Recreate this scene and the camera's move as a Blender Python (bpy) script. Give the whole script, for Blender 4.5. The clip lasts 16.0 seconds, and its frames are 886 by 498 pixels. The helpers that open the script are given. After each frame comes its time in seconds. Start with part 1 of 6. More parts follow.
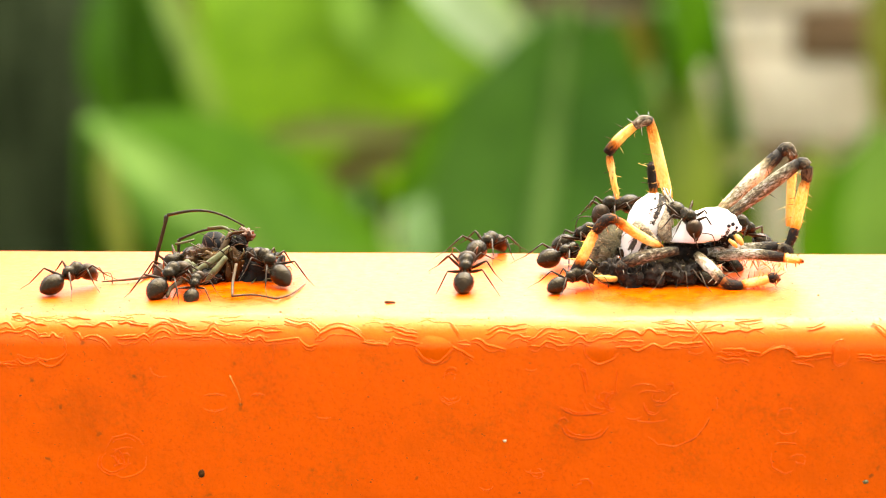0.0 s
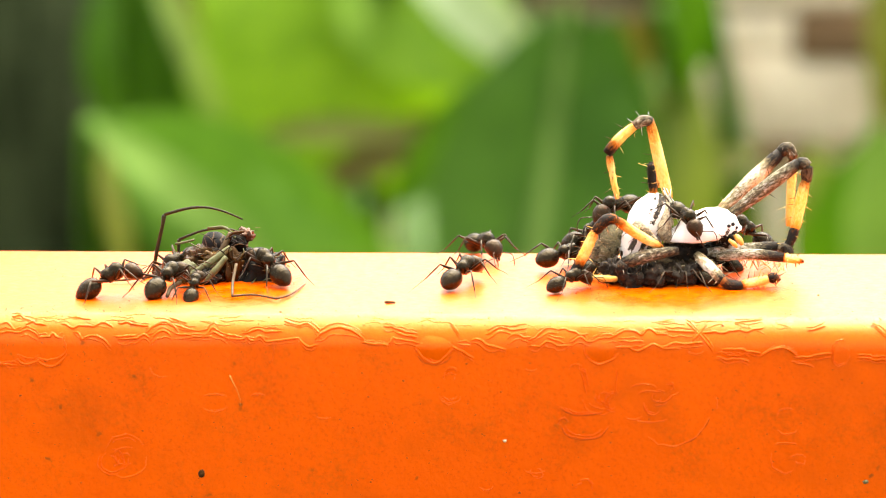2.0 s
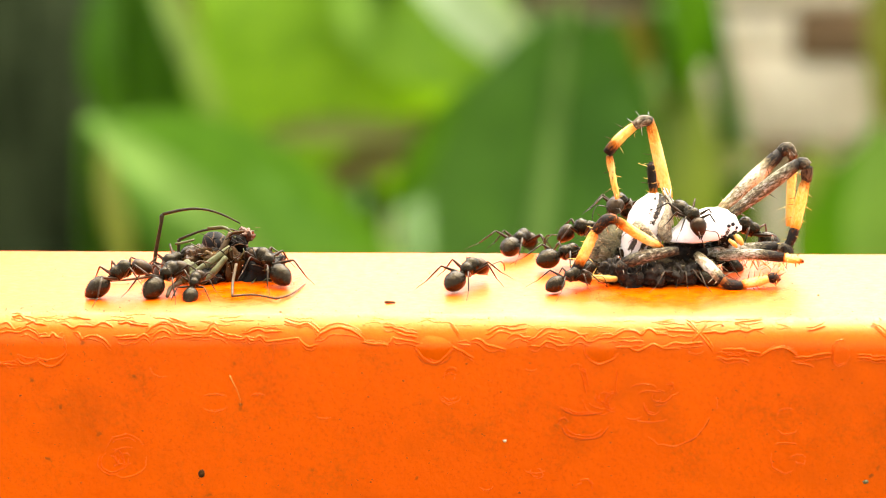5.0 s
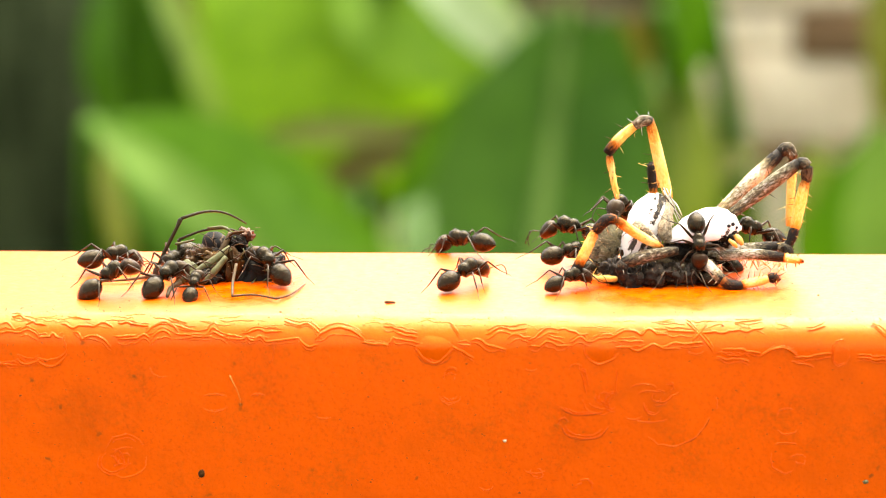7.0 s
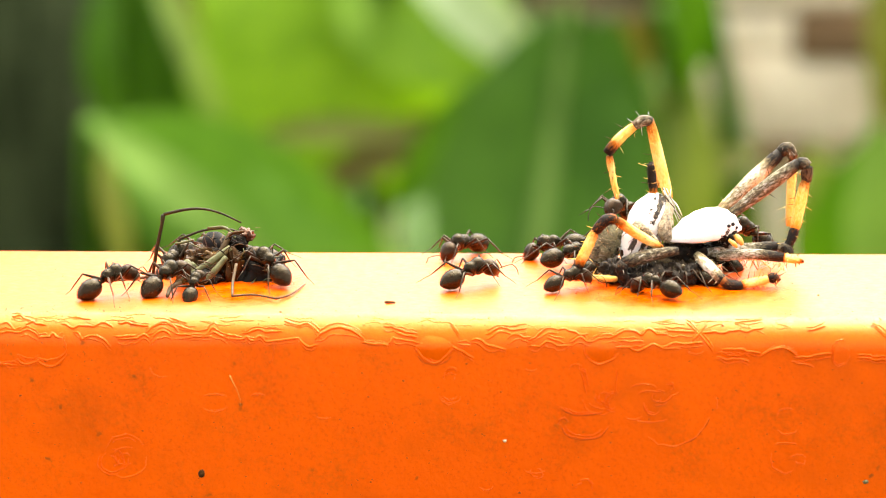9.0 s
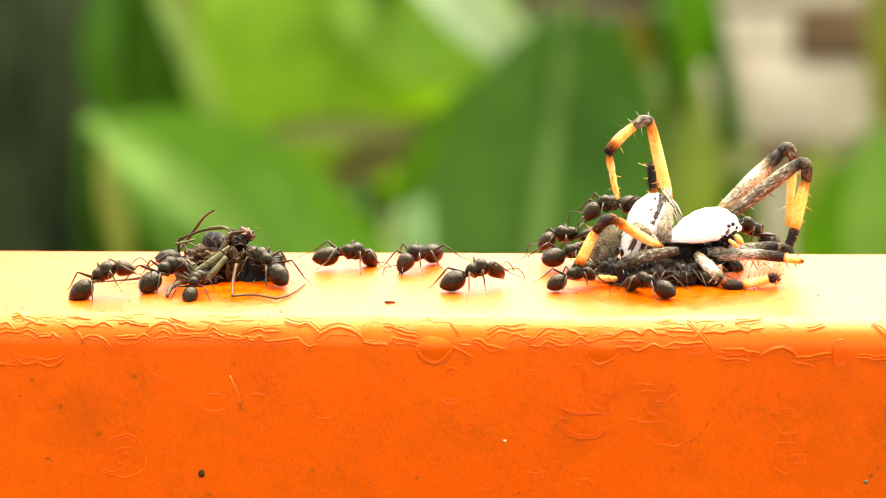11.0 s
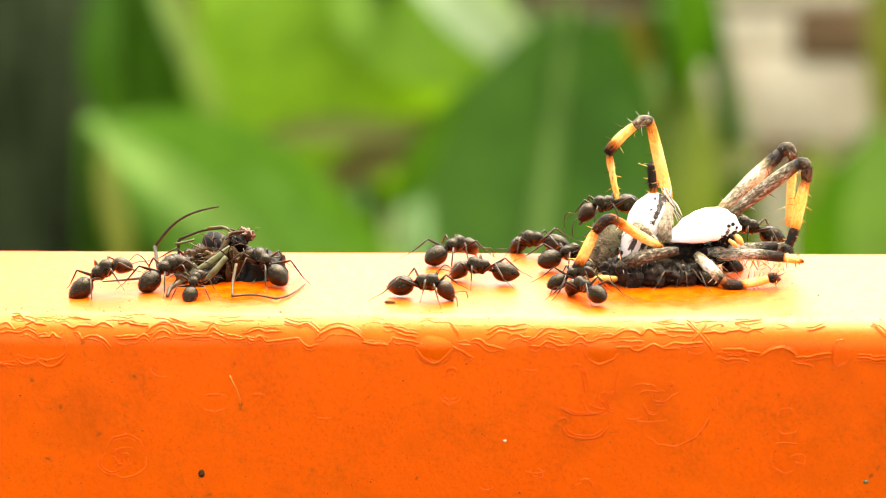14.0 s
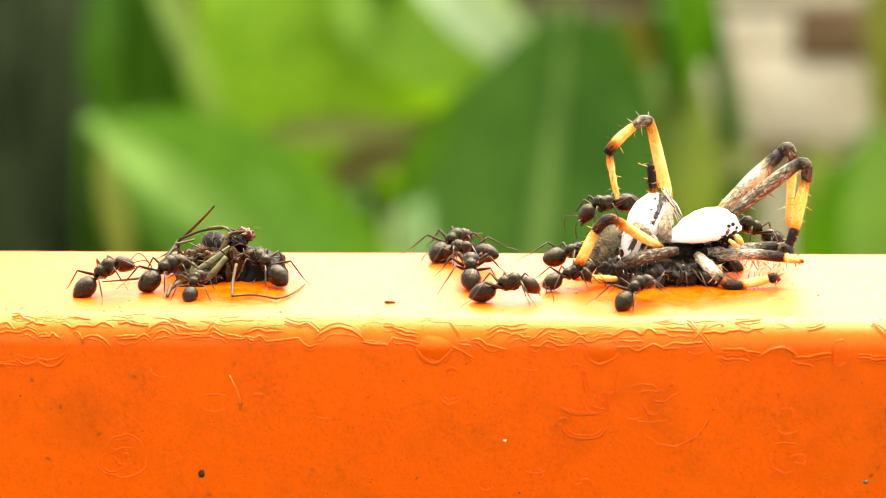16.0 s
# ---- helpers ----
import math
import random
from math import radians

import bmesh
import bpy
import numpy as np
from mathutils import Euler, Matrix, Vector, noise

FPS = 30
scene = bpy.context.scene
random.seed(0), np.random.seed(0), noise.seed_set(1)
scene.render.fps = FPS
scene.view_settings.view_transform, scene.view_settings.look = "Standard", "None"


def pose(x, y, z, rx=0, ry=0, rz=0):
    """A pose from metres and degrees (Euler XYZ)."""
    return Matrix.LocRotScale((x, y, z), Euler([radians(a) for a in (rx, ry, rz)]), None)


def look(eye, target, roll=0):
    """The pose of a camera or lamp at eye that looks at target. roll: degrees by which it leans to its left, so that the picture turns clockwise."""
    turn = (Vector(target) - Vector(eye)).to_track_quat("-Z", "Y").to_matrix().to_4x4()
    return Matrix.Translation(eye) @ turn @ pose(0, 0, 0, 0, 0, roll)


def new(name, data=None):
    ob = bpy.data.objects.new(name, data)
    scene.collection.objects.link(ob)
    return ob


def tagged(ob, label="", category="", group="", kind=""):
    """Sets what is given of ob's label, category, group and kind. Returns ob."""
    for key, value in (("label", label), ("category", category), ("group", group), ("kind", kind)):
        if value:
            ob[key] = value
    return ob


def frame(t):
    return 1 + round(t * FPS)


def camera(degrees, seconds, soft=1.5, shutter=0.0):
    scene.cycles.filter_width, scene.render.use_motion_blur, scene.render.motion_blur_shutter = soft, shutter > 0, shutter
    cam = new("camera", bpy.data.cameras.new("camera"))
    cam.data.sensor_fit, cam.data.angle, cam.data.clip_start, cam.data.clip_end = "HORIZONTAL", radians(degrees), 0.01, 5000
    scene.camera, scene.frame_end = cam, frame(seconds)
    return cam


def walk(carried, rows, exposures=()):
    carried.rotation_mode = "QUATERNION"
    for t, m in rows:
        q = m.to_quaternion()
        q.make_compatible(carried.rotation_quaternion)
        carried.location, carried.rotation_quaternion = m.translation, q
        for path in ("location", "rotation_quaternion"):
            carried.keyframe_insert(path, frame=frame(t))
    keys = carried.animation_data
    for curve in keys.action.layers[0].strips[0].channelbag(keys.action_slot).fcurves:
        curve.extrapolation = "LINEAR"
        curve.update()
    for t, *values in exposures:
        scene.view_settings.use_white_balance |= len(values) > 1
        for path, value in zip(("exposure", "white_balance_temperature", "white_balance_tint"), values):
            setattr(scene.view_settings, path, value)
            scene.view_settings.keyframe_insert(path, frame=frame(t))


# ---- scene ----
# Ants at two dead spiders on an orange painted rail, before large green leaves.
MM = 0.001

cam = camera(15.814, 16.0, soft=0.9)
cam.data.dof.use_dof = True
cam.data.dof.focus_distance = 0.360
cam.data.dof.aperture_fstop = 28.0
STAND = look((0.00000, -0.34880, 0.09120), (0.00000, 0.01700, 0.00000), 0.146)
walk(cam, [(0.0, STAND), (16.0, STAND)], [(0.0, 2.1, 7500, 10), (16.0, 2.1, 7500, 10)])

# ---- light ----
SUN_ELEVATION, SUN_AZIMUTH = 66, 15     # high, a little behind the rail
world = bpy.data.worlds.new("sky")
scene.world = world
world.use_nodes = True
wn = world.node_tree
sky = wn.nodes.new("ShaderNodeTexSky")
sky.sky_type, sky.sun_disc = "NISHITA", False
sky.sun_elevation, sky.sun_rotation = radians(SUN_ELEVATION), radians(SUN_AZIMUTH)
sky.air_density, sky.dust_density = 1.0, 4.0
veil = wn.nodes.new("ShaderNodeHueSaturation")     # thin white cloud
veil.inputs["Saturation"].default_value = 0.4
wn.links.new(sky.outputs["Color"], veil.inputs["Color"])
wn.links.new(veil.outputs["Color"], wn.nodes["Background"].inputs["Color"])
wn.nodes["Background"].inputs["Strength"].default_value = 0.15
sun = new("sun", bpy.data.lights.new("sun", "SUN"))
sun.data.energy, sun.data.angle, sun.data.color = 3.0, radians(80), (1.0, 0.95, 0.86)
_e, _a = radians(SUN_ELEVATION), radians(SUN_AZIMUTH)
SUN_FROM = Vector((math.sin(_a) * math.cos(_e), math.cos(_a) * math.cos(_e), math.sin(_e)))
sun.matrix_basis = look(SUN_FROM, (0, 0, 0))


# ---- materials ----
def material(name):
    m = bpy.data.materials.new(name)
    m.use_nodes = True
    return m, m.node_tree, m.node_tree.nodes["Principled BSDF"]


def node(tree, kind, **inputs):
    n = tree.nodes.new(kind)
    for key, value in inputs.items():
        n.inputs[key.replace("_", " ")].default_value = value
    return n


def ramp(tree, fac, stops):
    n = tree.nodes.new("ShaderNodeValToRGB")
    while len(n.color_ramp.elements) < len(stops):
        n.color_ramp.elements.new(0.5)
    for e, (at, c) in zip(n.color_ramp.elements, stops):
        e.position, e.color = at, (*c, 1.0)
    tree.links.new(fac, n.inputs["Fac"])
    return n.outputs["Color"]


def coords(tree):
    return tree.nodes.new("ShaderNodeTexCoord").outputs["Object"]


def noise_of(tree, scale, detail=4.0, rough=0.6, at=None):
    n = node(tree, "ShaderNodeTexNoise", Scale=scale, Detail=detail, Roughness=rough)
    tree.links.new(at or coords(tree), n.inputs["Vector"])
    return n.outputs["Fac"]


def bump(tree, bsdf, height, strength, distance):
    b = node(tree, "ShaderNodeBump", Strength=strength, Distance=distance)
    tree.links.new(height, b.inputs["Height"])
    tree.links.new(b.outputs["Normal"], bsdf.inputs["Normal"])


def mix(tree, fac, a, b, kind="MIX"):
    n = tree.nodes.new("ShaderNodeMix")
    n.data_type, n.blend_type = "RGBA", kind
    for value, socket in ((fac, n.inputs[0]), (a, n.inputs[6]), (b, n.inputs[7])):
        if isinstance(value, (int, float)):
            socket.default_value = value
        elif isinstance(value, tuple):
            socket.default_value = (*value, 1.0)
        else:
            tree.links.new(value, socket)
    return n.outputs[2]


def simple(name, dark, light, scale, rough=0.5, relief=0.3, depth=0.0001, metal=0.0, spec=0.5, tint=(1, 1, 1)):
    """Two colours mixed by noise at two scales, with fine relief."""
    m, t, b = material(name)
    coarse, fine = noise_of(t, scale), noise_of(t, scale * 7, 3.0)
    both = mix(t, 0.4, coarse, fine)
    t.links.new(ramp(t, both, [(0.35, dark), (0.65, light)]), b.inputs["Base Color"])
    b.inputs["Roughness"].default_value, b.inputs["Metallic"].default_value = rough, metal
    b.inputs["Specular IOR Level"].default_value = spec
    b.inputs["Specular Tint"].default_value = (*tint, 1)
    bump(t, b, fine, relief, depth)
    return m


def paint_material():
    m, t, b = material("orange_paint")
    at = coords(t)
    blotch, grain = noise_of(t, 45, 5, 0.6, at), noise_of(t, 900, 4, 0.65, at)
    base = ramp(t, blotch, [(0.3, (0.88, 0.090, 0.001)), (0.7, (0.97, 0.116, 0.001))])
    pores = ramp(t, noise_of(t, 2600, 3, 0.7, at), [(0.30, (0.86, 0.78, 0.62)), (0.46, (1, 1, 1)), (0.72, (1, 1.08, 1))])
    base = mix(t, 1.0, base, pores, "MULTIPLY")
    dirt = node(t, "ShaderNodeTexNoise", Scale=520.0, Detail=2.0, Roughness=0.5)
    t.links.new(at, dirt.inputs["Vector"])
    speck = ramp(t, dirt.outputs["Fac"], [(0.72, (0, 0, 0)), (0.78, (1, 1, 1))])
    patch = noise_of(t, 95, 2, 0.5, at)
    base = mix(t, ramp(t, patch, [(0.54, (0, 0, 0)), (0.70, (0.5,) * 3)]), base, (0.66, 0.075, 0.001))
    stain = mix(t, 1.0, ramp(t, noise_of(t, 130, 6, 0.75, at), [(0.50, (0, 0, 0)), (0.72, (1, 1, 1))]), ramp(t, noise_of(t, 1500, 3, 0.7, at), [(0.4, (0.10,) * 3), (0.7, (0.62,) * 3)]), "MULTIPLY")
    base = mix(t, stain, base, (0.30, 0.052, 0.004))
    t.links.new(mix(t, speck, base, (0.30, 0.05, 0.006)), b.inputs["Base Color"])
    t.links.new(ramp(t, grain, [(0.3, (0.34,) * 3), (0.7, (0.46,) * 3)]), b.inputs["Roughness"])
    b.inputs["Specular IOR Level"].default_value = 0.8
    b.inputs["Specular Tint"].default_value = (1.0, 0.6, 0.22, 1)
    b.inputs["Coat Weight"].default_value, b.inputs["Coat Roughness"].default_value = 0.1, 0.3
    bump(t, b, mix(t, 0.6, blotch, grain), 0.42, 0.00025)
    return m


def leaf_material(name, dark, light, glow=0.35):
    m, t, b = material(name)
    at = coords(t)
    both = mix(t, 0.35, noise_of(t, 5, 4, 0.6, at), noise_of(t, 35, 3, 0.6, at))
    colour = ramp(t, both, [(0.36, tuple(0.82 * c for c in dark)), (0.64, tuple(1.1 * c for c in light))])
    t.links.new(colour, b.inputs["Base Color"])
    b.inputs["Roughness"].default_value = 0.6
    b.inputs["Specular IOR Level"].default_value = 0.15
    thin = node(t, "ShaderNodeBsdfTranslucent")
    t.links.new(mix(t, 1.0, colour, (1.0, 1.0, 0.45), "MULTIPLY"), thin.inputs["Color"])
    add = node(t, "ShaderNodeMixShader", Fac=glow)
    t.links.new(b.outputs["BSDF"], add.inputs[1])
    t.links.new(thin.outputs["BSDF"], add.inputs[2])
    t.links.new(add.outputs["Shader"], t.nodes["Material Output"].inputs["Surface"])
    return m


def banded_material(name, dark, light, pale, tan=(0.66, 0.40, 0.25), wild=0.8, grit=3600, hairy=True):
    """Cuticle whose dark bands follow the 'band' value of the mesh, broken up by speckle."""
    m, t, b = material(name)
    band = t.nodes.new("ShaderNodeAttribute")
    band.attribute_name = "band"
    at = coords(t)
    if hairy:
        lie = t.nodes.new("ShaderNodeAttribute")     # runs along the leg, so that marks lie with its hair
        lie.attribute_name = "grain"
        at = lie.outputs["Vector"]
    speck, fine = noise_of(t, grit, 4, 0.75, at), noise_of(t, 6500, 2, 0.6, at)
    shifted = node(t, "ShaderNodeMath")
    shifted.operation = "MULTIPLY_ADD"
    shifted.inputs[1].default_value, shifted.inputs[2].default_value = wild, -wild / 2
    t.links.new(speck, shifted.inputs[0])
    total = node(t, "ShaderNodeMath")
    t.links.new(shifted.outputs[0], total.inputs[0])
    t.links.new(band.outputs["Fac"], total.inputs[1])
    broad = mix(t, 0.35, noise_of(t, 850, 3, 0.6, at), fine)
    ground = ramp(t, broad, [(0.36, light), (0.52, pale), (0.66, tuple(min(0.92, c * k) for c, k in zip(pale, (1.04, 1.16, 1.7))))])
    mask = ramp(t, total.outputs[0], [(0.40, (0, 0, 0)), (0.84, (1, 1, 1))])
    scorch = ramp(t, total.outputs[0], [(0.05, (0, 0, 0)), (0.5, (1, 1, 1))])
    burnt = tuple(c * k for c, k in zip(light, tan))
    t.links.new(mix(t, mask, mix(t, scorch, ground, burnt), dark), b.inputs["Base Color"])
    b.inputs["Roughness"].default_value = 0.6
    b.inputs["Specular IOR Level"].default_value = 0.2
    bump(t, b, fine, 0.7, 0.0001)
    return m


def shell_material(name, white, mark, low, high):
    """Silvery-white hairy shell with dark mottles, driven by the mesh's 'band' value and noise."""
    m, t, b = material(name)
    band = t.nodes.new("ShaderNodeAttribute")
    band.attribute_name = "band"
    at = coords(t)
    blot, fine = noise_of(t, 1700, 5, 0.75, at), noise_of(t, 4200, 3, 0.7, at)
    total = node(t, "ShaderNodeMath")
    t.links.new(blot, total.inputs[0])
    t.links.new(band.outputs["Fac"], total.inputs[1])
    mask = ramp(t, total.outputs[0], [(low, (0, 0, 0)), (high, (1, 1, 1))])
    t.links.new(mix(t, mask, white, ramp(t, fine, [(0.54, mark), (0.68, (0.34, 0.24, 0.12))])), b.inputs["Base Color"])
    b.inputs["Roughness"].default_value = 0.55
    bump(t, b, fine, 0.5, 0.00012)
    return m


PAINT = paint_material()
ANT_BODY = simple("ant_cuticle", (0.0020, 0.0015, 0.0008), (0.017, 0.0115, 0.0055), 1100, 0.26, 0.6, 0.00004, 0, 0.25, (1.0, 0.84, 0.54))
ANT_HEAD = simple("ant_head_cuticle", (0.003, 0.0018, 0.001), (0.028, 0.013, 0.006), 1300, 0.28, 0.7, 0.00005, 0, 0.27, (1.0, 0.74, 0.46))
ANT_LEG = simple("ant_leg_cuticle", (0.004, 0.003, 0.002), (0.026, 0.014, 0.007), 1500, 0.38, 0.2, 0.00003, 0, 0.24, (1.0, 0.75, 0.5))
ANT_SHIN = simple("ant_shin_cuticle", (0.008, 0.006, 0.0035), (0.045, 0.030, 0.016), 1500, 0.3, 0.2, 0.00003, 0, 0.42, (1.0, 0.92, 0.75))
ANT_HAIR = simple("ant_hair", (0.03, 0.027, 0.017), (0.09, 0.077, 0.05), 900, 0.6, 0.0, 0, 0, 0.2)
EYE = simple("black_eye", (0.006, 0.006, 0.006), (0.015, 0.013, 0.012), 900, 0.12, 0.0)
LEG_BAND = banded_material("banded_leg", (0.006, 0.004, 0.002), (0.80, 0.47, 0.055), (0.90, 0.66, 0.19), (0.74, 0.36, 0.14))
LEG_CREAM = banded_material("cream_leg", (0.010, 0.007, 0.005), (0.78, 0.58, 0.24), (0.80, 0.80, 0.64), (0.34, 0.36, 0.45), 1.5, 3600)
LEG_GREY = banded_material("speckled_leg", (0.012, 0.009, 0.006), (0.30, 0.28, 0.20), (0.58, 0.57, 0.47), (0.45, 0.38, 0.28), 1.9, 3800)
BELLY = shell_material("abdomen_shell", (0.82, 0.82, 0.80), (0.02, 0.016, 0.011), 0.60, 0.66)
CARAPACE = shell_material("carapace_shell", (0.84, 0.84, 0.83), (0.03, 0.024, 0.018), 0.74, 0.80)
BROWN_HAIR = simple("brown_spider_hair", (0.008, 0.006, 0.004), (0.16, 0.115, 0.06), 1500, 0.8, 0.8, 0.0002, 0, 0.15)
WAIST = simple("mottled_waist", (0.010, 0.006, 0.003), (0.78, 0.66, 0.46), 520, 0.75, 0.8, 0.0002, 0, 0.15)
SCALES = simple("olive_scales", (0.006, 0.006, 0.004), (0.26, 0.23, 0.13), 700, 0.7, 0.9, 0.0002, 0, 0.15)
SHADED_REMAINS = simple("shaded_remains", (0.002, 0.0018, 0.0015), (0.030, 0.019, 0.010), 900, 0.45, 0.7, 0.0002, 0, 0.15)
HAIR_TAN = simple("tan_hair", (0.26, 0.17, 0.07), (0.45, 0.33, 0.17), 900, 0.7, 0, 0, 0, 0.2)
HAIR_BLACK = simple("black_hair", (0.004, 0.003, 0.002), (0.012, 0.009, 0.006), 900, 0.6, 0, 0, 0, 0.06)
HAIR_GREY = simple("grey_hair", (0.16, 0.155, 0.12), (0.66, 0.64, 0.54), 900, 0.7, 0, 0, 0, 0.2)
PALP = simple("orange_palp", (0.62, 0.28, 0.04), (0.80, 0.48, 0.12), 1200, 0.5, 0.4, 0.00005)
PREY_GREEN = simple("olive_leg", (0.040, 0.044, 0.012), (0.14, 0.14, 0.056), 1400, 0.45, 0.4, 0.00005, 0, 0.3)
PREY_AMBER = simple("amber_flesh", (0.004, 0.002, 0.001), (0.065, 0.024, 0.004), 1300, 0.14, 0.5, 0.0001, 0, 0.22, (1.0, 0.75, 0.45))
PREY_DARK = simple("dark_flesh", (0.003, 0.003, 0.002), (0.012, 0.009, 0.005), 900, 0.22, 0.45, 0.0002, 0, 0.12)
PREY_HONEY = simple("honey_flesh", (0.08, 0.035, 0.008), (0.30, 0.16, 0.05), 1300, 0.16, 0.5, 0.0001, 0, 0.4)
PREY_ROSE = simple("rosy_flesh", (0.020, 0.008, 0.005), (0.115, 0.048, 0.028), 1600, 0.2, 0.5, 0.0001, 0, 0.3, (1.0, 0.8, 0.6))
STRIPED = banded_material("striped_abdomen", (0.003, 0.004, 0.005), (0.15, 0.09, 0.03), (0.24, 0.25, 0.24), (0.5, 0.4, 0.3), 0.6, 3600, False)
PREY_BROWN = simple("brown_leg", (0.022, 0.016, 0.006), (0.105, 0.064, 0.024), 1400, 0.5, 0.4, 0.00005, 0, 0.25)
PREY_SHIN = simple("olive_brown_leg", (0.009, 0.0085, 0.003), (0.040, 0.032, 0.011), 1400, 0.5, 0.4, 0.00005, 0, 0.2)
SILK = simple("pale_thread", (0.55, 0.42, 0.26), (0.75, 0.62, 0.42), 900, 0.5, 0.0)
RUN_DARK = simple("dirt_and_shade", (0.36, 0.040, 0.003), (0.66, 0.075, 0.004), 1800, 0.7, 0.4, 0.0001, 0, 0.2)
DIRT = simple("dark_dirt", (0.030, 0.016, 0.006), (0.12, 0.050, 0.015), 2500, 0.9, 0.5, 0.0001, 0, 0.08)
LEAF_LIME = leaf_material("lime_leaf", (0.108, 0.255, 0.012), (0.180, 0.340, 0.022), 0.5)
LEAF_MID = leaf_material("mid_green_leaf", (0.046, 0.150, 0.006), (0.082, 0.205, 0.012), 0.4)
LEAF_DEEP = leaf_material("deep_green_leaf", (0.025, 0.086, 0.005), (0.052, 0.138, 0.010), 0.3)
LEAF_WHITE = leaf_material("whitish_leaf", (0.27, 0.38, 0.20), (0.36, 0.47, 0.28), 0.3)
LEAF_STEM = leaf_material("light_green_stalk", (0.15, 0.255, 0.055), (0.205, 0.31, 0.085), 0.35)
LEAF_MOSS = leaf_material("moss_green_leaf", (0.125, 0.185, 0.028), (0.185, 0.245, 0.05), 0.35)
LEAF_OLIVE = leaf_material("olive_leaf", (0.08, 0.10, 0.016), (0.14, 0.155, 0.035), 0.3)
LEAF_PALE = leaf_material("pale_green_leaf", (0.100, 0.21, 0.028), (0.150, 0.28, 0.05), 0.4)
LEAF_BROWN = leaf_material("brown_leaf", (0.075, 0.072, 0.016), (0.150, 0.130, 0.034), 0.25)
LEAF_UMBER = leaf_material("dark_brown_leaf", (0.030, 0.028, 0.009), (0.070, 0.056, 0.018), 0.2)
LEAF_YELLOW = leaf_material("yellowed_leaf", (0.16, 0.20, 0.03), (0.24, 0.27, 0.06), 0.3)
BARK = simple("mossy_bark", (0.016, 0.024, 0.009), (0.054, 0.074, 0.032), 12, 0.95, 0.9, 0.004, 0, 0.1)
SOIL = simple("leaf_litter", (0.022, 0.020, 0.008), (0.07, 0.06, 0.024), 6, 0.95, 0.8, 0.01, 0, 0.1)
STONE = simple("pale_stone", (0.44, 0.35, 0.21), (0.86, 0.75, 0.55), 7, 0.9, 0.6, 0.002)
CLAY = simple("brown_clay", (0.12, 0.066, 0.028), (0.20, 0.120, 0.055), 20, 0.9, 0.6, 0.002)


# ---- mesh building, all sizes in millimetres ----
def mesh(name, verts, faces, mat, smooth=True, band=None, grain=None):
    me = bpy.data.meshes.new(name)
    me.from_pydata([(v[0] * MM, v[1] * MM, v[2] * MM) for v in verts], [], faces)
    me.materials.append(mat)
    if smooth:
        me.shade_smooth()
    if band is not None:
        a = me.attributes.new("band", "FLOAT", "POINT")
        a.data.foreach_set("value", np.array(band, dtype=np.float32))
    if grain is not None:
        a = me.attributes.new("grain", "FLOAT_VECTOR", "POINT")
        a.data.foreach_set("vector", np.array(grain, dtype=np.float32).ravel() * MM)
    me.update()
    return me


def part(name, data, parent, label="", at=None):
    ob = new(name, data)
    ob.parent = parent
    if at is not None:
        ob.matrix_basis = at
    return tagged(ob, label)


def thing(name, label, category, group="", at=None):
    ob = new(name)
    ob.empty_display_size = 0.002
    if at is not None:
        ob.matrix_basis = at
    return tagged(ob, label, category, group)


def merge(*pieces):
    """Joins (verts, faces, band) triples into one."""
    verts, faces, band = [], [], []
    for v, f, b in pieces:
        k = len(verts)
        verts += v
        faces += [tuple(i + k for i in q) for q in f]
        band += b
    return verts, faces, band


def loft(points, radii, seg=10, flat=1.0, band=None, up=(0, 0, 1)):
    """A closed skin round the points; radii are half widths, flat scales the height. band gives a value for each point."""
    pts = [Vector(p) for p in points]
    n = len(pts)
    verts, faces, vals = [], [], []
    side = None
    for i in range(n):
        d = (pts[min(i + 1, n - 1)] - pts[max(i - 1, 0)])
        d = d.normalized() if d.length > 1e-9 else Vector((1, 0, 0))
        u = Vector(up) - d * d.dot(Vector(up))
        if u.length < 0.2:
            u = Vector((0, 1, 0)) - d * d.y
        u.normalize()
        if side is not None and u.cross(d).dot(side) < 0:
            u = -u
        s = u.cross(d)
        side = s
        for k in range(seg):
            a = 2 * math.pi * k / seg
            verts.append(tuple(pts[i] + s * (radii[i] * math.cos(a)) + u * (radii[i] * flat * math.sin(a))))
            vals.append(band[i] if band else 0.0)
    for i in range(n - 1):
        for k in range(seg):
            a, b = i * seg + k, i * seg + (k + 1) % seg
            faces.append((a, b, b + seg, a + seg))
    faces.append(tuple(range(seg - 1, -1, -1)))
    faces.append(tuple(range((n - 1) * seg, n * seg)))
    return verts, faces, vals


def curve_points(ctrl, n):
    """Catmull-Rom through the control points, n steps a span."""
    c = [Vector(p) for p in ctrl]
    c = [c[0] * 2 - c[1]] + c + [c[-1] * 2 - c[-2]]
    out = []
    for i in range(1, len(c) - 2):
        for k in range(n):
            t = k / n
            a, b, d, e = c[i - 1], c[i], c[i + 1], c[i + 2]
            out.append(0.5 * (2 * b + (d - a) * t + (2 * a - 5 * b + 4 * d - e) * t * t + (3 * b - a - 3 * d + e) * t ** 3))
    out.append(c[-2])
    return out


def blob(length, profile, seg=14, flat=1.0, bend=0.0, steps=14, start=0.0):
    """A body along x from start to start+length; profile(t) is its half width."""
    pts, rad = [], []
    for i in range(steps + 1):
        t = i / steps
        pts.append((start + length * t, 0, bend * math.sin(math.pi * t)))
        rad.append(max(0.004, profile(t)))
    return loft(pts, rad, seg, flat)


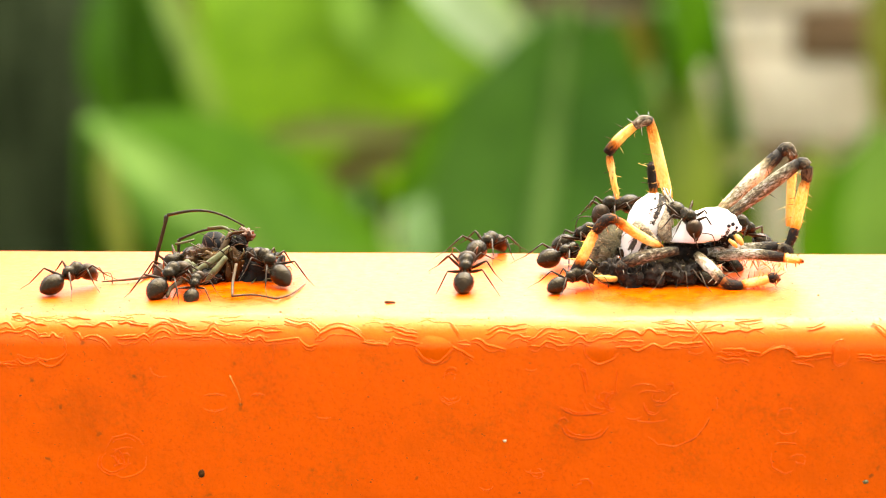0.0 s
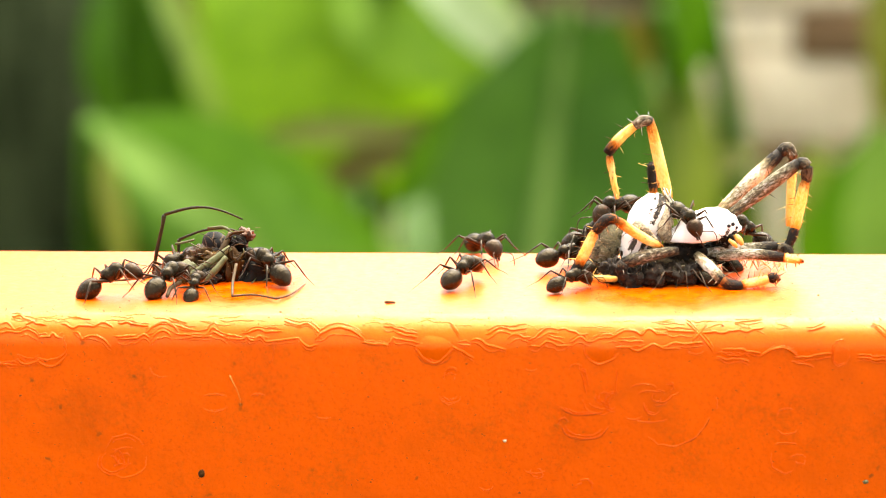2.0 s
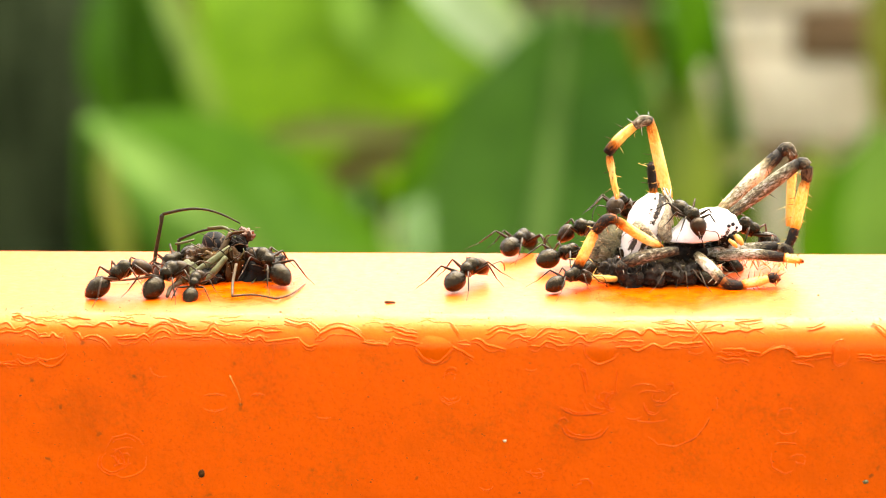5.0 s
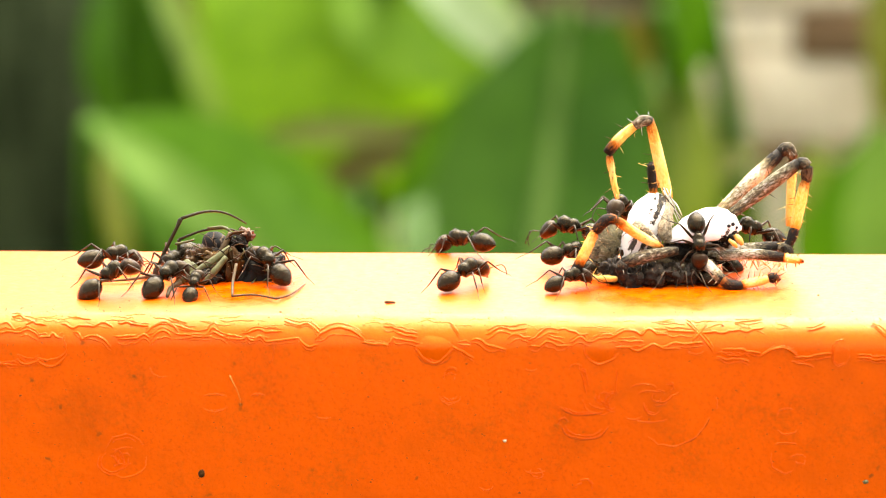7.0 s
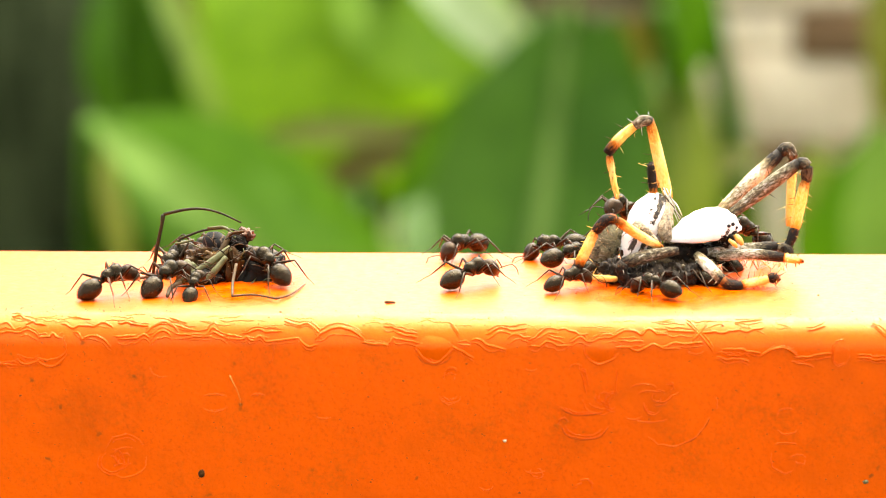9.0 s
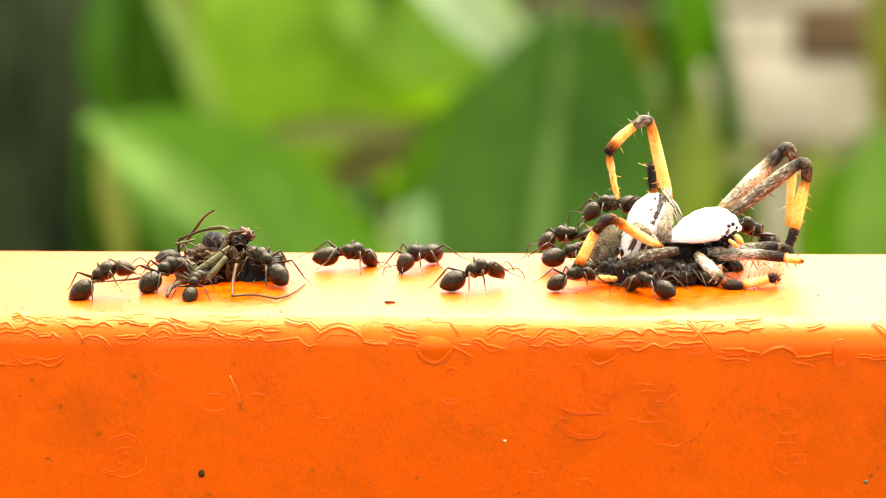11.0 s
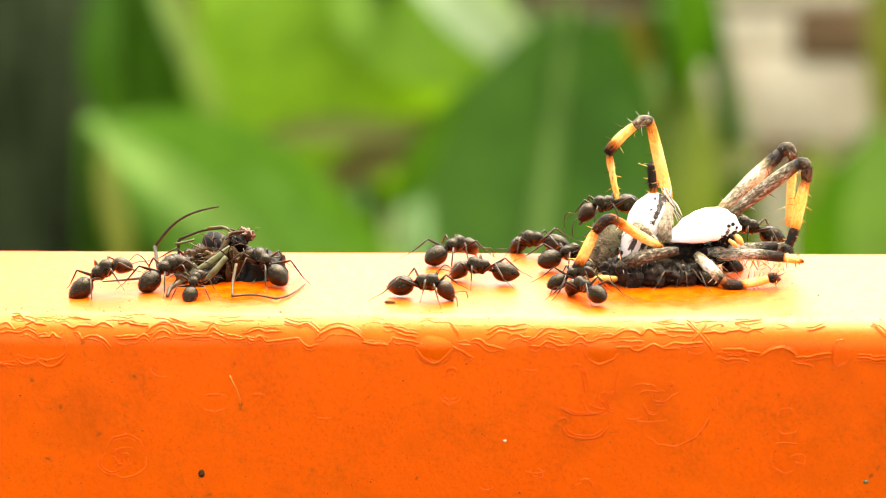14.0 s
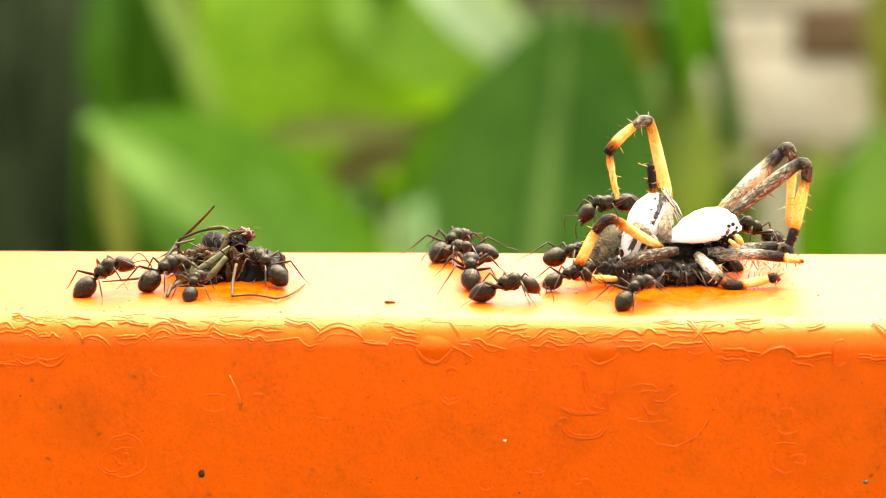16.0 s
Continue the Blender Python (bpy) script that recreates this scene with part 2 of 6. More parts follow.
def hairs(verts, faces, count, length, thick, rng, lean=0.35, upward=-0.2, away=(-1, 0, 0)):
    """Thin three-sided spikes on a skin."""
    out = []
    tries = 0
    while len(out) < count and tries < count * 8:
        tries += 1
        f = faces[rng.randrange(len(faces))]
        if len(f) > 4:
            continue
        p = [Vector(verts[i]) for i in f]
        nrm = (p[1] - p[0]).cross(p[2] - p[0])
        if nrm.length < 1e-9:
            continue
        nrm.normalize()
        if nrm.z < upward:
            continue
        at = sum(p, Vector()) / len(p)
        at = at.lerp(p[rng.randrange(len(p))], rng.random() * 0.8)
        d = (nrm + Vector(away) * lean + Vector([rng.uniform(-0.35, 0.35) for _ in range(3)])).normalized()
        s = d.orthogonal().normalized()
        w = d.cross(s)
        tip = at + d * length * rng.uniform(0.5, 1.2)
        base = at - d * length * 0.1
        ring = [tuple(base + (s * math.cos(a) + w * math.sin(a)) * thick) for a in (0, 2.1, 4.2)]
        out.append((ring + [tuple(tip)], [(0, 1, 3), (1, 2, 3), (2, 0, 3)], [rng.choice((0.0, 0.9))] * 4))
    return merge(*out)


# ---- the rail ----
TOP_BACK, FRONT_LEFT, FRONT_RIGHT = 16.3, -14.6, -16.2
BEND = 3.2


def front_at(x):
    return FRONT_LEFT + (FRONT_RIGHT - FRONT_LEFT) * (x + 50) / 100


def skin_at(x, s, lift=0.0):
    """A place on the rail's front bend: s runs in mm from the top (0) over the bend and down the front face."""
    r = BEND
    f = front_at(x)
    arc = r * math.pi / 2
    if s < 0:
        return (x, f + r - s, lift)
    if s < arc:
        a = s / r
        return (x, f + r - math.sin(a) * (r + lift), -r + math.cos(a) * (r + lift))
    return (x, f - lift, -r - (s - arc))


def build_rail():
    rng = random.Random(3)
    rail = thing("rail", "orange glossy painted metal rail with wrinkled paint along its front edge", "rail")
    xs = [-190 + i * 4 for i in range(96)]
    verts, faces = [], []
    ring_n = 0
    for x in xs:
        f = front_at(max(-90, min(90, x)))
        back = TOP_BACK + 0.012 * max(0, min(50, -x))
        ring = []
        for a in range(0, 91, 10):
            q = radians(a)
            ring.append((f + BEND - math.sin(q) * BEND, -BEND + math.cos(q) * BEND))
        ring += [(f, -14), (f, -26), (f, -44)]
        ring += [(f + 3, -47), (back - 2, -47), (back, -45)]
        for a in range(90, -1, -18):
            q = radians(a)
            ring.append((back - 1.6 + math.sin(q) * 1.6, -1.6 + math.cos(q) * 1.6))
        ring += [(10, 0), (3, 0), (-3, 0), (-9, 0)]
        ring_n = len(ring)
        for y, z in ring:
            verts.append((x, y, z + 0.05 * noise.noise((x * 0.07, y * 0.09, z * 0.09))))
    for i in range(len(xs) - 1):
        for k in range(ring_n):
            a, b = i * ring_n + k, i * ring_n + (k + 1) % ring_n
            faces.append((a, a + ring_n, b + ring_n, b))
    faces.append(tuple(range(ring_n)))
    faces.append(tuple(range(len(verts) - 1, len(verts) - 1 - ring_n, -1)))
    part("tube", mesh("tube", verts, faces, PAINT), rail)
    for x in (-165, 165):
        post = loft([(x, -2, -46.5), (x, -2, -700), (x, -2, -1520)], [15, 15, 15], 24)
        part("post", mesh("post", post[0], post[1], PAINT), rail, "round orange post under the rail")

    # wrinkles of the paint: wavy folds along the bend, runs and rings below it
    def ridge(path, width, height):
        pts = [skin_at(x, s, 0.0) for x, s in path]
        n = len(pts)
        rad = [width * min(1, 0.35 + 0.2 * min(i, n - 1 - i)) for i in range(n)]
        return loft(pts, rad, 8, height / width, up=(0, -0.7, 0.7))

    small = []

    def fold(x0, x1, s0, s1, *swings):
        """A fold of the skin from x0 to x1, which swings down (or up) the bend by the given depth between two places."""
        n = max(10, int(math.hypot(x1 - x0, s1 - s0) / 0.13))
        seed = rng.uniform(0, 99)

        def line(shift, share, rough):
            path, own = [], seed + 7.3 * shift
            for i in range(n + 1):
                k = i / n
                x = x0 + (x1 - x0) * k
                s = s0 + (s1 - s0) * k + shift
                for a, b, depth in swings:
                    if a < x < b:
                        s += share * depth * math.sin(math.pi * (x - a) / (b - a)) ** 0.8
                s += rough * (0.13 * noise.noise((x * 1.1, own, 2)) + 0.05 * noise.noise((x * 3.1, own, 5)))
                path.append((x + 0.06 * noise.noise((seed, k * n * 0.3, 1)), s))
            return path
        v, f, _ = ridge(line(0, 1, 1), rng.uniform(0.12, 0.16), rng.uniform(0.12, 0.16))
        part("paint_wrinkle", mesh("paint_wrinkle", v, f, PAINT), rail)
        for shift in (-0.34, 0.34):
            if rng.random() < 0.6:
                v, f, _ = ridge(line(shift * rng.uniform(0.8, 1.5), rng.uniform(0.5, 1.1), 2.4), rng.uniform(0.07, 0.11), rng.uniform(0.07, 0.11))
                part("paint_wrinkle", mesh("paint_wrinkle", v, f, PAINT), rail)

    fold(-48.24, -46.34, 2.4, 3.2, (-48.06, -46.83, -0.4))
    fold(-46.02, -43.98, 3.5, 3.9, (-45.97, -44.11, -0.53))
    fold(-44.11, -41.27, 3.9, 4.0, (-42.76, -42.02, -0.4))
    fold(-45.47, -43.18, 2.4, 2.5, (-45.23, -44.24, -0.4))
    fold(-41.58, -35.76, 2.4, 2.9, (-40.91, -39.68, 0.33), (-38.02, -35.86, -0.59))
    fold(-40.18, -36.04, 3.2, 4.9, (-39.56, -38.82, 0.46), (-38.63, -36.36, -0.53))
    fold(-35.86, -33.28, 3.8, 3.7)
    fold(-35.36, -31.8, 4.1, 3.9, (-33.16, -32.05, -0.33))
    fold(-32.3, -28.61, 3.3, 3.3, (-32.05, -28.73, -1.25))
    fold(-31.79, -29.46, 4.2, 3.8, (-31.68, -29.47, -0.86))
    fold(-29.75, -26.89, 2.3, 3.1)
    fold(-29.22, -24.3, 3.5, 3.5, (-25.66, -24.18, -0.73))
    fold(-27.86, -25.03, 3.8, 3.7)
    fold(-25.29, -23.43, 3.1, 3.9)
    fold(-23.56, -22.08, 3.5, 3.7)
    fold(-21.84, -17.42, 3.4, 3.1, (-21.1, -19.26, -0.4))
    fold(-23.67, -18.88, 3.9, 4.3, (-21.6, -21.04, -0.33), (-20.37, -19.26, -0.53))
    fold(-19.37, -15.44, 4.3, 3.8)
    fold(-17.27, -12.99, 1.8, 3.4, (-15.57, -13.61, -0.59))
    fold(-15.75, -13.6, 3.8, 4.7, (-15.57, -13.85, 0.53))
    fold(-13.85, -8.57, 4.0, 4.0, (-13.85, -8.57, -1.39))
    fold(-13.36, -8.82, 3.2, 3.3, (-12.99, -9.06, -0.73))
    fold(-8.81, -5.74, 4.3, 4.5)
    fold(-5.92, -5.31, 4.5, 3.6)
    fold(-5.5, -2.49, 3.7, 4.3)
    fold(-6.49, -2.8, 2.4, 3.3, (-5.99, -5.13, -0.2))
    fold(-3.04, 1.13, 4.6, 4.6, (-3.04, 1.13, 1.91))
    fold(-2.61, 0.82, 4.5, 4.6, (-2.62, 0.82, 0.73))
    fold(0.76, 1.8, 1.7, 3.4)
    fold(1.62, 3.09, 4.3, 4.6)
    fold(3.03, 6.89, 4.0, 5.0, (3.15, 4.57, -0.4))
    fold(0.95, 3.34, 4.6, 5.9)
    fold(4.69, 9.11, 3.3, 2.5, (5.06, 7.26, -0.53))
    fold(7.02, 9.65, 3.7, 3.6, (7.14, 8.73, -0.4))
    fold(9.22, 12.54, 3.9, 2.7, (10.08, 12.41, -0.59))
    fold(11.31, 13.27, 3.6, 4.2)
    fold(12.3, 15.85, 2.6, 3.2, (12.66, 13.64, -0.2), (14.5, 15.48, 0.2))
    fold(9.22, 14.0, 4.6, 4.5, (10.52, 12.41, -0.46))
    fold(13.76, 18.91, 4.1, 3.4, (14.13, 15.48, -0.4), (15.48, 16.82, 0.26))
    fold(16.82, 24.42, 3.5, 3.1, (16.95, 18.54, -0.2), (18.66, 21.49, -0.59), (21.61, 23.2, -0.66))
    fold(18.66, 25.76, 4.6, 4.7, (20.26, 21.85, 0.4), (21.98, 23.69, -0.33))
    fold(23.56, 28.33, 4.5, 4.0, (24.3, 26.14, -0.2))
    fold(27.85, 34.86, 3.0, 2.3, (29.69, 31.04, 0.2), (32.26, 33.73, 0.33))
    fold(26.45, 29.38, 1.5, 5.0)
    fold(26.98, 28.76, 4.0, 1.8)
    fold(30.29, 34.46, 4.7, 5.1, (31.65, 32.87, -0.2))
    fold(29.69, 33.26, 5.6, 6.0, (30.18, 31.4, 0.2))
    fold(34.34, 38.5, 5.5, 5.3, (34.47, 38.38, -0.86))
    fold(38.02, 42.16, 5.6, 5.1, (38.99, 40.22, 0.2))
    fold(44.99, 48.48, 5.6, 5.8, (46.33, 47.55, 0.13))
    fold(39.5, 41.62, 2.7, 2.0)
    fold(46.68, 48.45, 1.6, 3.5)
    fold(37.79, 40.25, 6.1, 6.6)
    fold(19.09, 21.84, 3.9, 4.0)
    fold(-49.43, -45.71, 3.1, 3.5, (-48.79, -47.57, 0.26))
    fold(-47.11, -44.58, 1.3, 2.0, (-46.7, -45.71, -0.4))
    fold(-40.93, -38.42, 1.3, 1.8)
    fold(-35.31, -32.08, 2.2, 2.6, (-34.88, -33.89, -0.26))
    fold(-5.13, -2.68, 3.2, 3.7)
    fold(-29.81, -27.91, 1.4, 2.2)
    fold(31.72, 34.83, 1.6, 1.0)
    fold(24.31, 27.49, 2.7, 2.9)
    fold(-49.46, -46.39, 6.8, 7.1)
    fold(-46.37, -44.02, 6.3, 6.3, (-46.36, -44.02, 0.73))
    fold(-44.15, -40.99, 6.5, 5.9, (-44.14, -40.99, 0.99))
    fold(15.73, 19.04, 5.8, 5.3, (15.73, 19.04, 0.92))
    fold(-2.92, 1.01, 5.0, 4.9, (-2.92, 1.01, 1.65))

    # fine short wrinkles above the folds
    for i in range(64):
        x0, s0, length = rng.uniform(-51, 38), rng.uniform(1.1, 2.6), rng.uniform(0.8, 3.2)
        seed, lean = rng.uniform(0, 99), rng.uniform(-0.25, 0.25)
        n = max(8, int(length / 0.14))
        path = []
        for k in range(n + 1):
            x = x0 + length * k / n
            path.append((x, s0 + lean * length * k / n + 0.35 * noise.noise((x * 0.9, seed, 2)) + 0.12 * noise.noise((x * 2.6, seed, 4))))
        v, f, _ = ridge(path, rng.uniform(0.06, 0.09), rng.uniform(0.03, 0.05))
        part("paint_wrinkle", mesh("paint_wrinkle", v, f, PAINT), rail)

    def arc(cx, cs, rx, rs, a0, a1, width=0.1, height=0.06):
        n = max(10, int(abs(a1 - a0) / 9))
        path = []
        for i in range(n + 1):
            a = radians(a0 + (a1 - a0) * i / n)
            k = 1 + 0.10 * noise.noise((cx + math.cos(a) * 2, math.sin(a) * 2, cs)) + 0.05 * noise.noise((cx + math.cos(a) * 7, math.sin(a) * 7, cs + rx))
            path.append((cx + rx * k * math.cos(a), cs + rs * k * math.sin(a)))
        small.append(ridge(path, width, height))

    # rings of dried drips, high on the face and lower down
    for cx, cs, rx, rs, a0, a1 in ((-47.7, 6.0, 1.61, 0.92, 20, 150), (-45.1, 5.5, 1.16, 1.31, 20, 165), (-42.5, 5.1, 1.61, 2.10, -40, 150), (-30.7, 6.9, 1.29, 1.44, 60, 165), (-24.9, 11.3, 1.42, 0.92, 20, 150),
                                   (-24.8, 10.6, 1.29, 0.39, 200, 340), (-20.1, 10.7, 0.84, 0.59, 200, 320), (-13.0, 12.5, 0.84, 0.46, 30, 150), (-34.8, 17.4, 2.32, 2.49, 0, 130), (-34.8, 17.3, 2.26, 2.36, 190, 330),
                                   (-34.6, 17.7, 1.61, 1.31, 200, 290), (0.8, 10.0, 1.16, 1.24, 15, 165), (0.8, 10.0, 0.77, 0.72, 20, 160), (1.0, 7.9, 0.65, 0.92, 200, 330), (17.2, 10.4, 1.87, 1.83, 30, 175),
                                   (17.2, 10.2, 1.35, 1.38, 40, 150)):
        arc(cx, cs, rx, rs, a0, a1, rng.uniform(0.055, 0.08), rng.uniform(0.06, 0.09))
        if rng.random() < 0.5 and rx < 3:
            cut = (a1 - a0) * rng.uniform(0.05, 0.3)
            arc(cx, cs, rx * 0.84, rs * 0.84, a0 + cut, a1 - cut * rng.random(), 0.05, 0.08)
    for cx, cs, rx, rs, a0, a1 in ((18.6, 10.8, 1.03, 1.11, 80, 300), (18.6, 10.9, 0.65, 0.72, 90, 280), (15.5, 13.0, 2.71, 2.03, 15, 170), (15.3, 11.0, 2.71, 1.24, 40, 160), (13.2, 13.4, 0.58, 0.79, 180, 330),
                                   (22.9, 10.8, 0.97, 1.51, 40, 180), (22.7, 12.5, 1.81, 0.59, 20, 150), (25.0, 11.8, 4.00, 3.93, 10, 130), (37.6, 13.5, 1.10, 0.85, 20, 160), (37.5, 13.0, 1.29, 1.64, 210, 300),
                                   (37.5, 17.1, 1.68, 1.64, 60, 200), (37.5, 15.7, 1.29, 0.39, 200, 340), (4.8, 20.4, 0.77, 0.59, 20, 150), (10.1, 18.5, 1.16, 0.52, 20, 160), (17.1, 4.8, 1.81, 1.64, 20, 200),
                                   (17.2, 4.8, 1.68, 1.51, 215, 330)):
        arc(cx, cs, rx, rs, a0, a1, rng.uniform(0.055, 0.08), rng.uniform(0.06, 0.09))
        if rng.random() < 0.5 and rx < 3:
            cut = (a1 - a0) * rng.uniform(0.05, 0.3)
            arc(cx, cs, rx * 0.84, rs * 0.84, a0 + cut, a1 - cut * rng.random(), 0.05, 0.08)
    for cx, cs, rx, rs, a0, a1 in ((43.1, 5.1, 0.97, 1.51, -20, 300), (9.6, 7.0, 0.65, 0.33, 20, 160), (21.9, 9.4, 1.42, 0.66, 190, 340), (22.6, 10.0, 1.29, 0.52, 190, 330), (20.8, 12.3, 0.90, 0.46, 20, 160),
                                   (14.5, 7.2, 0.77, 0.66, 190, 320), (-18.9, 5.2, 0.52, 1.44, -40, 80), (30.7, 5.4, 1.42, 0.66, 20, 150), (27.4, 4.9, 0.90, 0.46, 20, 170)):
        arc(cx, cs, rx, rs, a0, a1, rng.uniform(0.055, 0.08), rng.uniform(0.06, 0.09))
        if rng.random() < 0.5 and rx < 3:
            cut = (a1 - a0) * rng.uniform(0.05, 0.3)
            arc(cx, cs, rx * 0.84, rs * 0.84, a0 + cut, a1 - cut * rng.random(), 0.05, 0.08)
    # worn patches of fine concentric wrinkles
    for cx, cs, size, count in ((-36.2, 18.0, 2.2, 8), (-34.8, 17.6, 1.0, 4), (1.0, 8.2, 0.8, 3), (17.6, 10.2, 1.3, 5), (23.6, 10.1, 1.4, 7), (24.6, 9.2, 0.9, 4), (15.4, 7.1, 0.9, 4), (10.4, 19.0, 1.0, 3), (15.4, 20.6, 1.2, 3), (38.9, 17.4, 1.1, 3)):
        for k in range(count):
            a0 = rng.uniform(0, 360)
            r = size * rng.uniform(0.2, 1.0)
            arc(cx + rng.gauss(0, 0.12), cs + rng.gauss(0, 0.12), r, r * rng.uniform(0.8, 1.0), a0, a0 + rng.uniform(60, 170), 0.055, 0.085)
    for x0, x1, s0, s1 in ((15.0, 15.66, 7.2, 9.9), (18.93, 18.79, 7.0, 10.0), (29.8, 29.9, 10.2, 11.5), (15.5, 15.9, 7.1, 9.0)):
        small.append(ridge([(x0 + (x1 - x0) * i / 14 + 0.10 * noise.noise((i * 0.4, x0, 0)), s0 + (s1 - s0) * i / 14) for i in range(15)], 0.07, 0.09))
    # dark dirt lines left where drips dried; the last two paint shade under drops
    for cx, cs, rx, rs, a0, a1 in ((15.52, 13.2, 2.7, 2.0, 15, 165), (15.31, 11.2, 2.6, 1.2, 40, 160), (25.04, 11.9, 4.0, 3.9, 10, 70), (17.13, 4.9, 1.7, 1.5, 20, 170), (-0.95, 4.8, 2.1, 1.9, 30, 150)):
        n = 30
        path = []
        for i in range(n + 1):
            a = radians(a0 + (a1 - a0) * i / n)
            k = 1 + 0.10 * noise.noise((cx + math.cos(a) * 2, math.sin(a) * 2, cs))
            path.append((cx + rx * k * math.cos(a), cs + rs * k * math.sin(a)))
        v, f, _ = ridge(path, 0.05, 0.02)
        part("dirt_shade_line", mesh("dirt_shade_line", v, f, RUN_DARK), rail, "thin dark line, dirt and painted shade")
    # thick drops of paint that set below the bend
    for cx, cs, rx, rs, high in ((-0.95, 4.9, 2.1, 1.5, 0.26), (17.2, 5.0, 1.8, 1.6, 0.2)):
        v, f = [], []
        for i in range(9):
            q = i / 8
            for k in range(28):
                a = 2 * math.pi * k / 28
                w = 1 + 0.14 * noise.noise((math.cos(a) * 1.6 + cx, math.sin(a) * 1.6, cs))
                v.append(skin_at(cx + rx * q * w * math.cos(a), cs + rs * q * w * math.sin(a), high * (1 - q * q) ** 1.3 - 0.03))
        for i in range(8):
            f += [(i * 28 + k, i * 28 + (k + 1) % 28, (i + 1) * 28 + (k + 1) % 28, (i + 1) * 28 + k) for k in range(28)]
        part("paint_drop", mesh("paint_drop", v, f, PAINT), rail)
    for v, f, b in small:
        part("paint_run", mesh("paint_run", v, f, PAINT), rail)
    return rail


build_rail()


def speck(name, label, at, size, mat=DIRT, seed=1, stretch=(1, 1, 1), turn=0):
    rng = random.Random(seed)
    v, f, b = blob(2, lambda t: math.sqrt(max(0, 1 - (2 * t - 1) ** 2)), 7, 0.7, 0, 6, -1)
    v = [tuple(c * size * stretch[k] * (1 + 0.35 * noise.noise((p[0] * 1.3 + seed, p[1] * 1.3, p[2] * 1.3))) for k, c in enumerate(p)) for p in v]
    ob = new(name, mesh(name, v, f, mat))
    ob.matrix_basis = pose(at[0] * MM, at[1] * MM, at[2] * MM, 0, 0, turn)
    return tagged(ob, label, "debris")


speck("bark_sliver", "thin dark brown sliver lying on the rail top", (-5.86, -7.94, 0.15), 0.25, DIRT, 3, (3.0, 0.9, 0.8), -4)
speck("dirt_crumb", "dark brown crumb stuck to the orange front face", skin_at(-26.43, 19.3), 0.42, DIRT, 5, (0.9, 0.5, 1.5), 0)
speck("dirt_crumb", "pale speck of grit stuck to the orange front face", skin_at(6.78, 15.3), 0.22, SILK, 8, (1, 0.7, 1))
speck("dirt_crumb", "grey-green crumb stuck to the orange front face", skin_at(46.33, 19.7), 0.34, simple("grey_green", (0.10, 0.10, 0.035), (0.17, 0.15, 0.06), 900), 9, (1, 0.6, 1))

w = loft(curve_points([skin_at(-23.2, 8.1), skin_at(-22.75, 9.1), skin_at(-22.3, 10.1), skin_at(-22.0, 11.6)], 5), [0.05, 0.09, 0.06, 0.03, 0.07, 0.03, 0.03, 0.02, 0.03, 0.02, 0.02, 0.02, 0.015, 0.015, 0.015, 0.01], 5)
tagged(new("fibre", mesh("fibre", w[0], w[1], PALP)), "thin pale dried fibre stuck to the orange front face", "debris")


def build_specks():
    rng = random.Random(11)
    out = []
    for i in range(720):
        x = rng.uniform(-48, 48)
        where = rng.random()
        p = (x, rng.uniform(-11, 10), 0.02) if where < 0.12 else skin_at(x, rng.gauss(0.6, 1.3), 0.02) if where < 0.62 else skin_at(x, rng.uniform(4, 26), 0.02)
        r = rng.uniform(0.02, 0.07) if rng.random() < 0.975 else rng.uniform(0.08, 0.12)
        a = Vector(p)
        v, f, b = blob(2, lambda t: math.sqrt(max(0, 1 - (2 * t - 1) ** 2)), 6, 0.8, 0, 4, -1)
        if i < 34:
            a = Vector((rng.gauss(27, 7), rng.gauss(-4, 2.2), 0.02))
        out.append(([(q[0] * r * rng.uniform(0.9, 1.6) + a.x, q[1] * r + a.y, q[2] * r + a.z) for q in v], f, b))
    v, f, b = merge(*out)
    tagged(new("fine_dirt", mesh("fine_dirt", v, f, DIRT)), "tiny dark dirt specks on the orange paint", "dirt", kind="stuff")


build_specks()


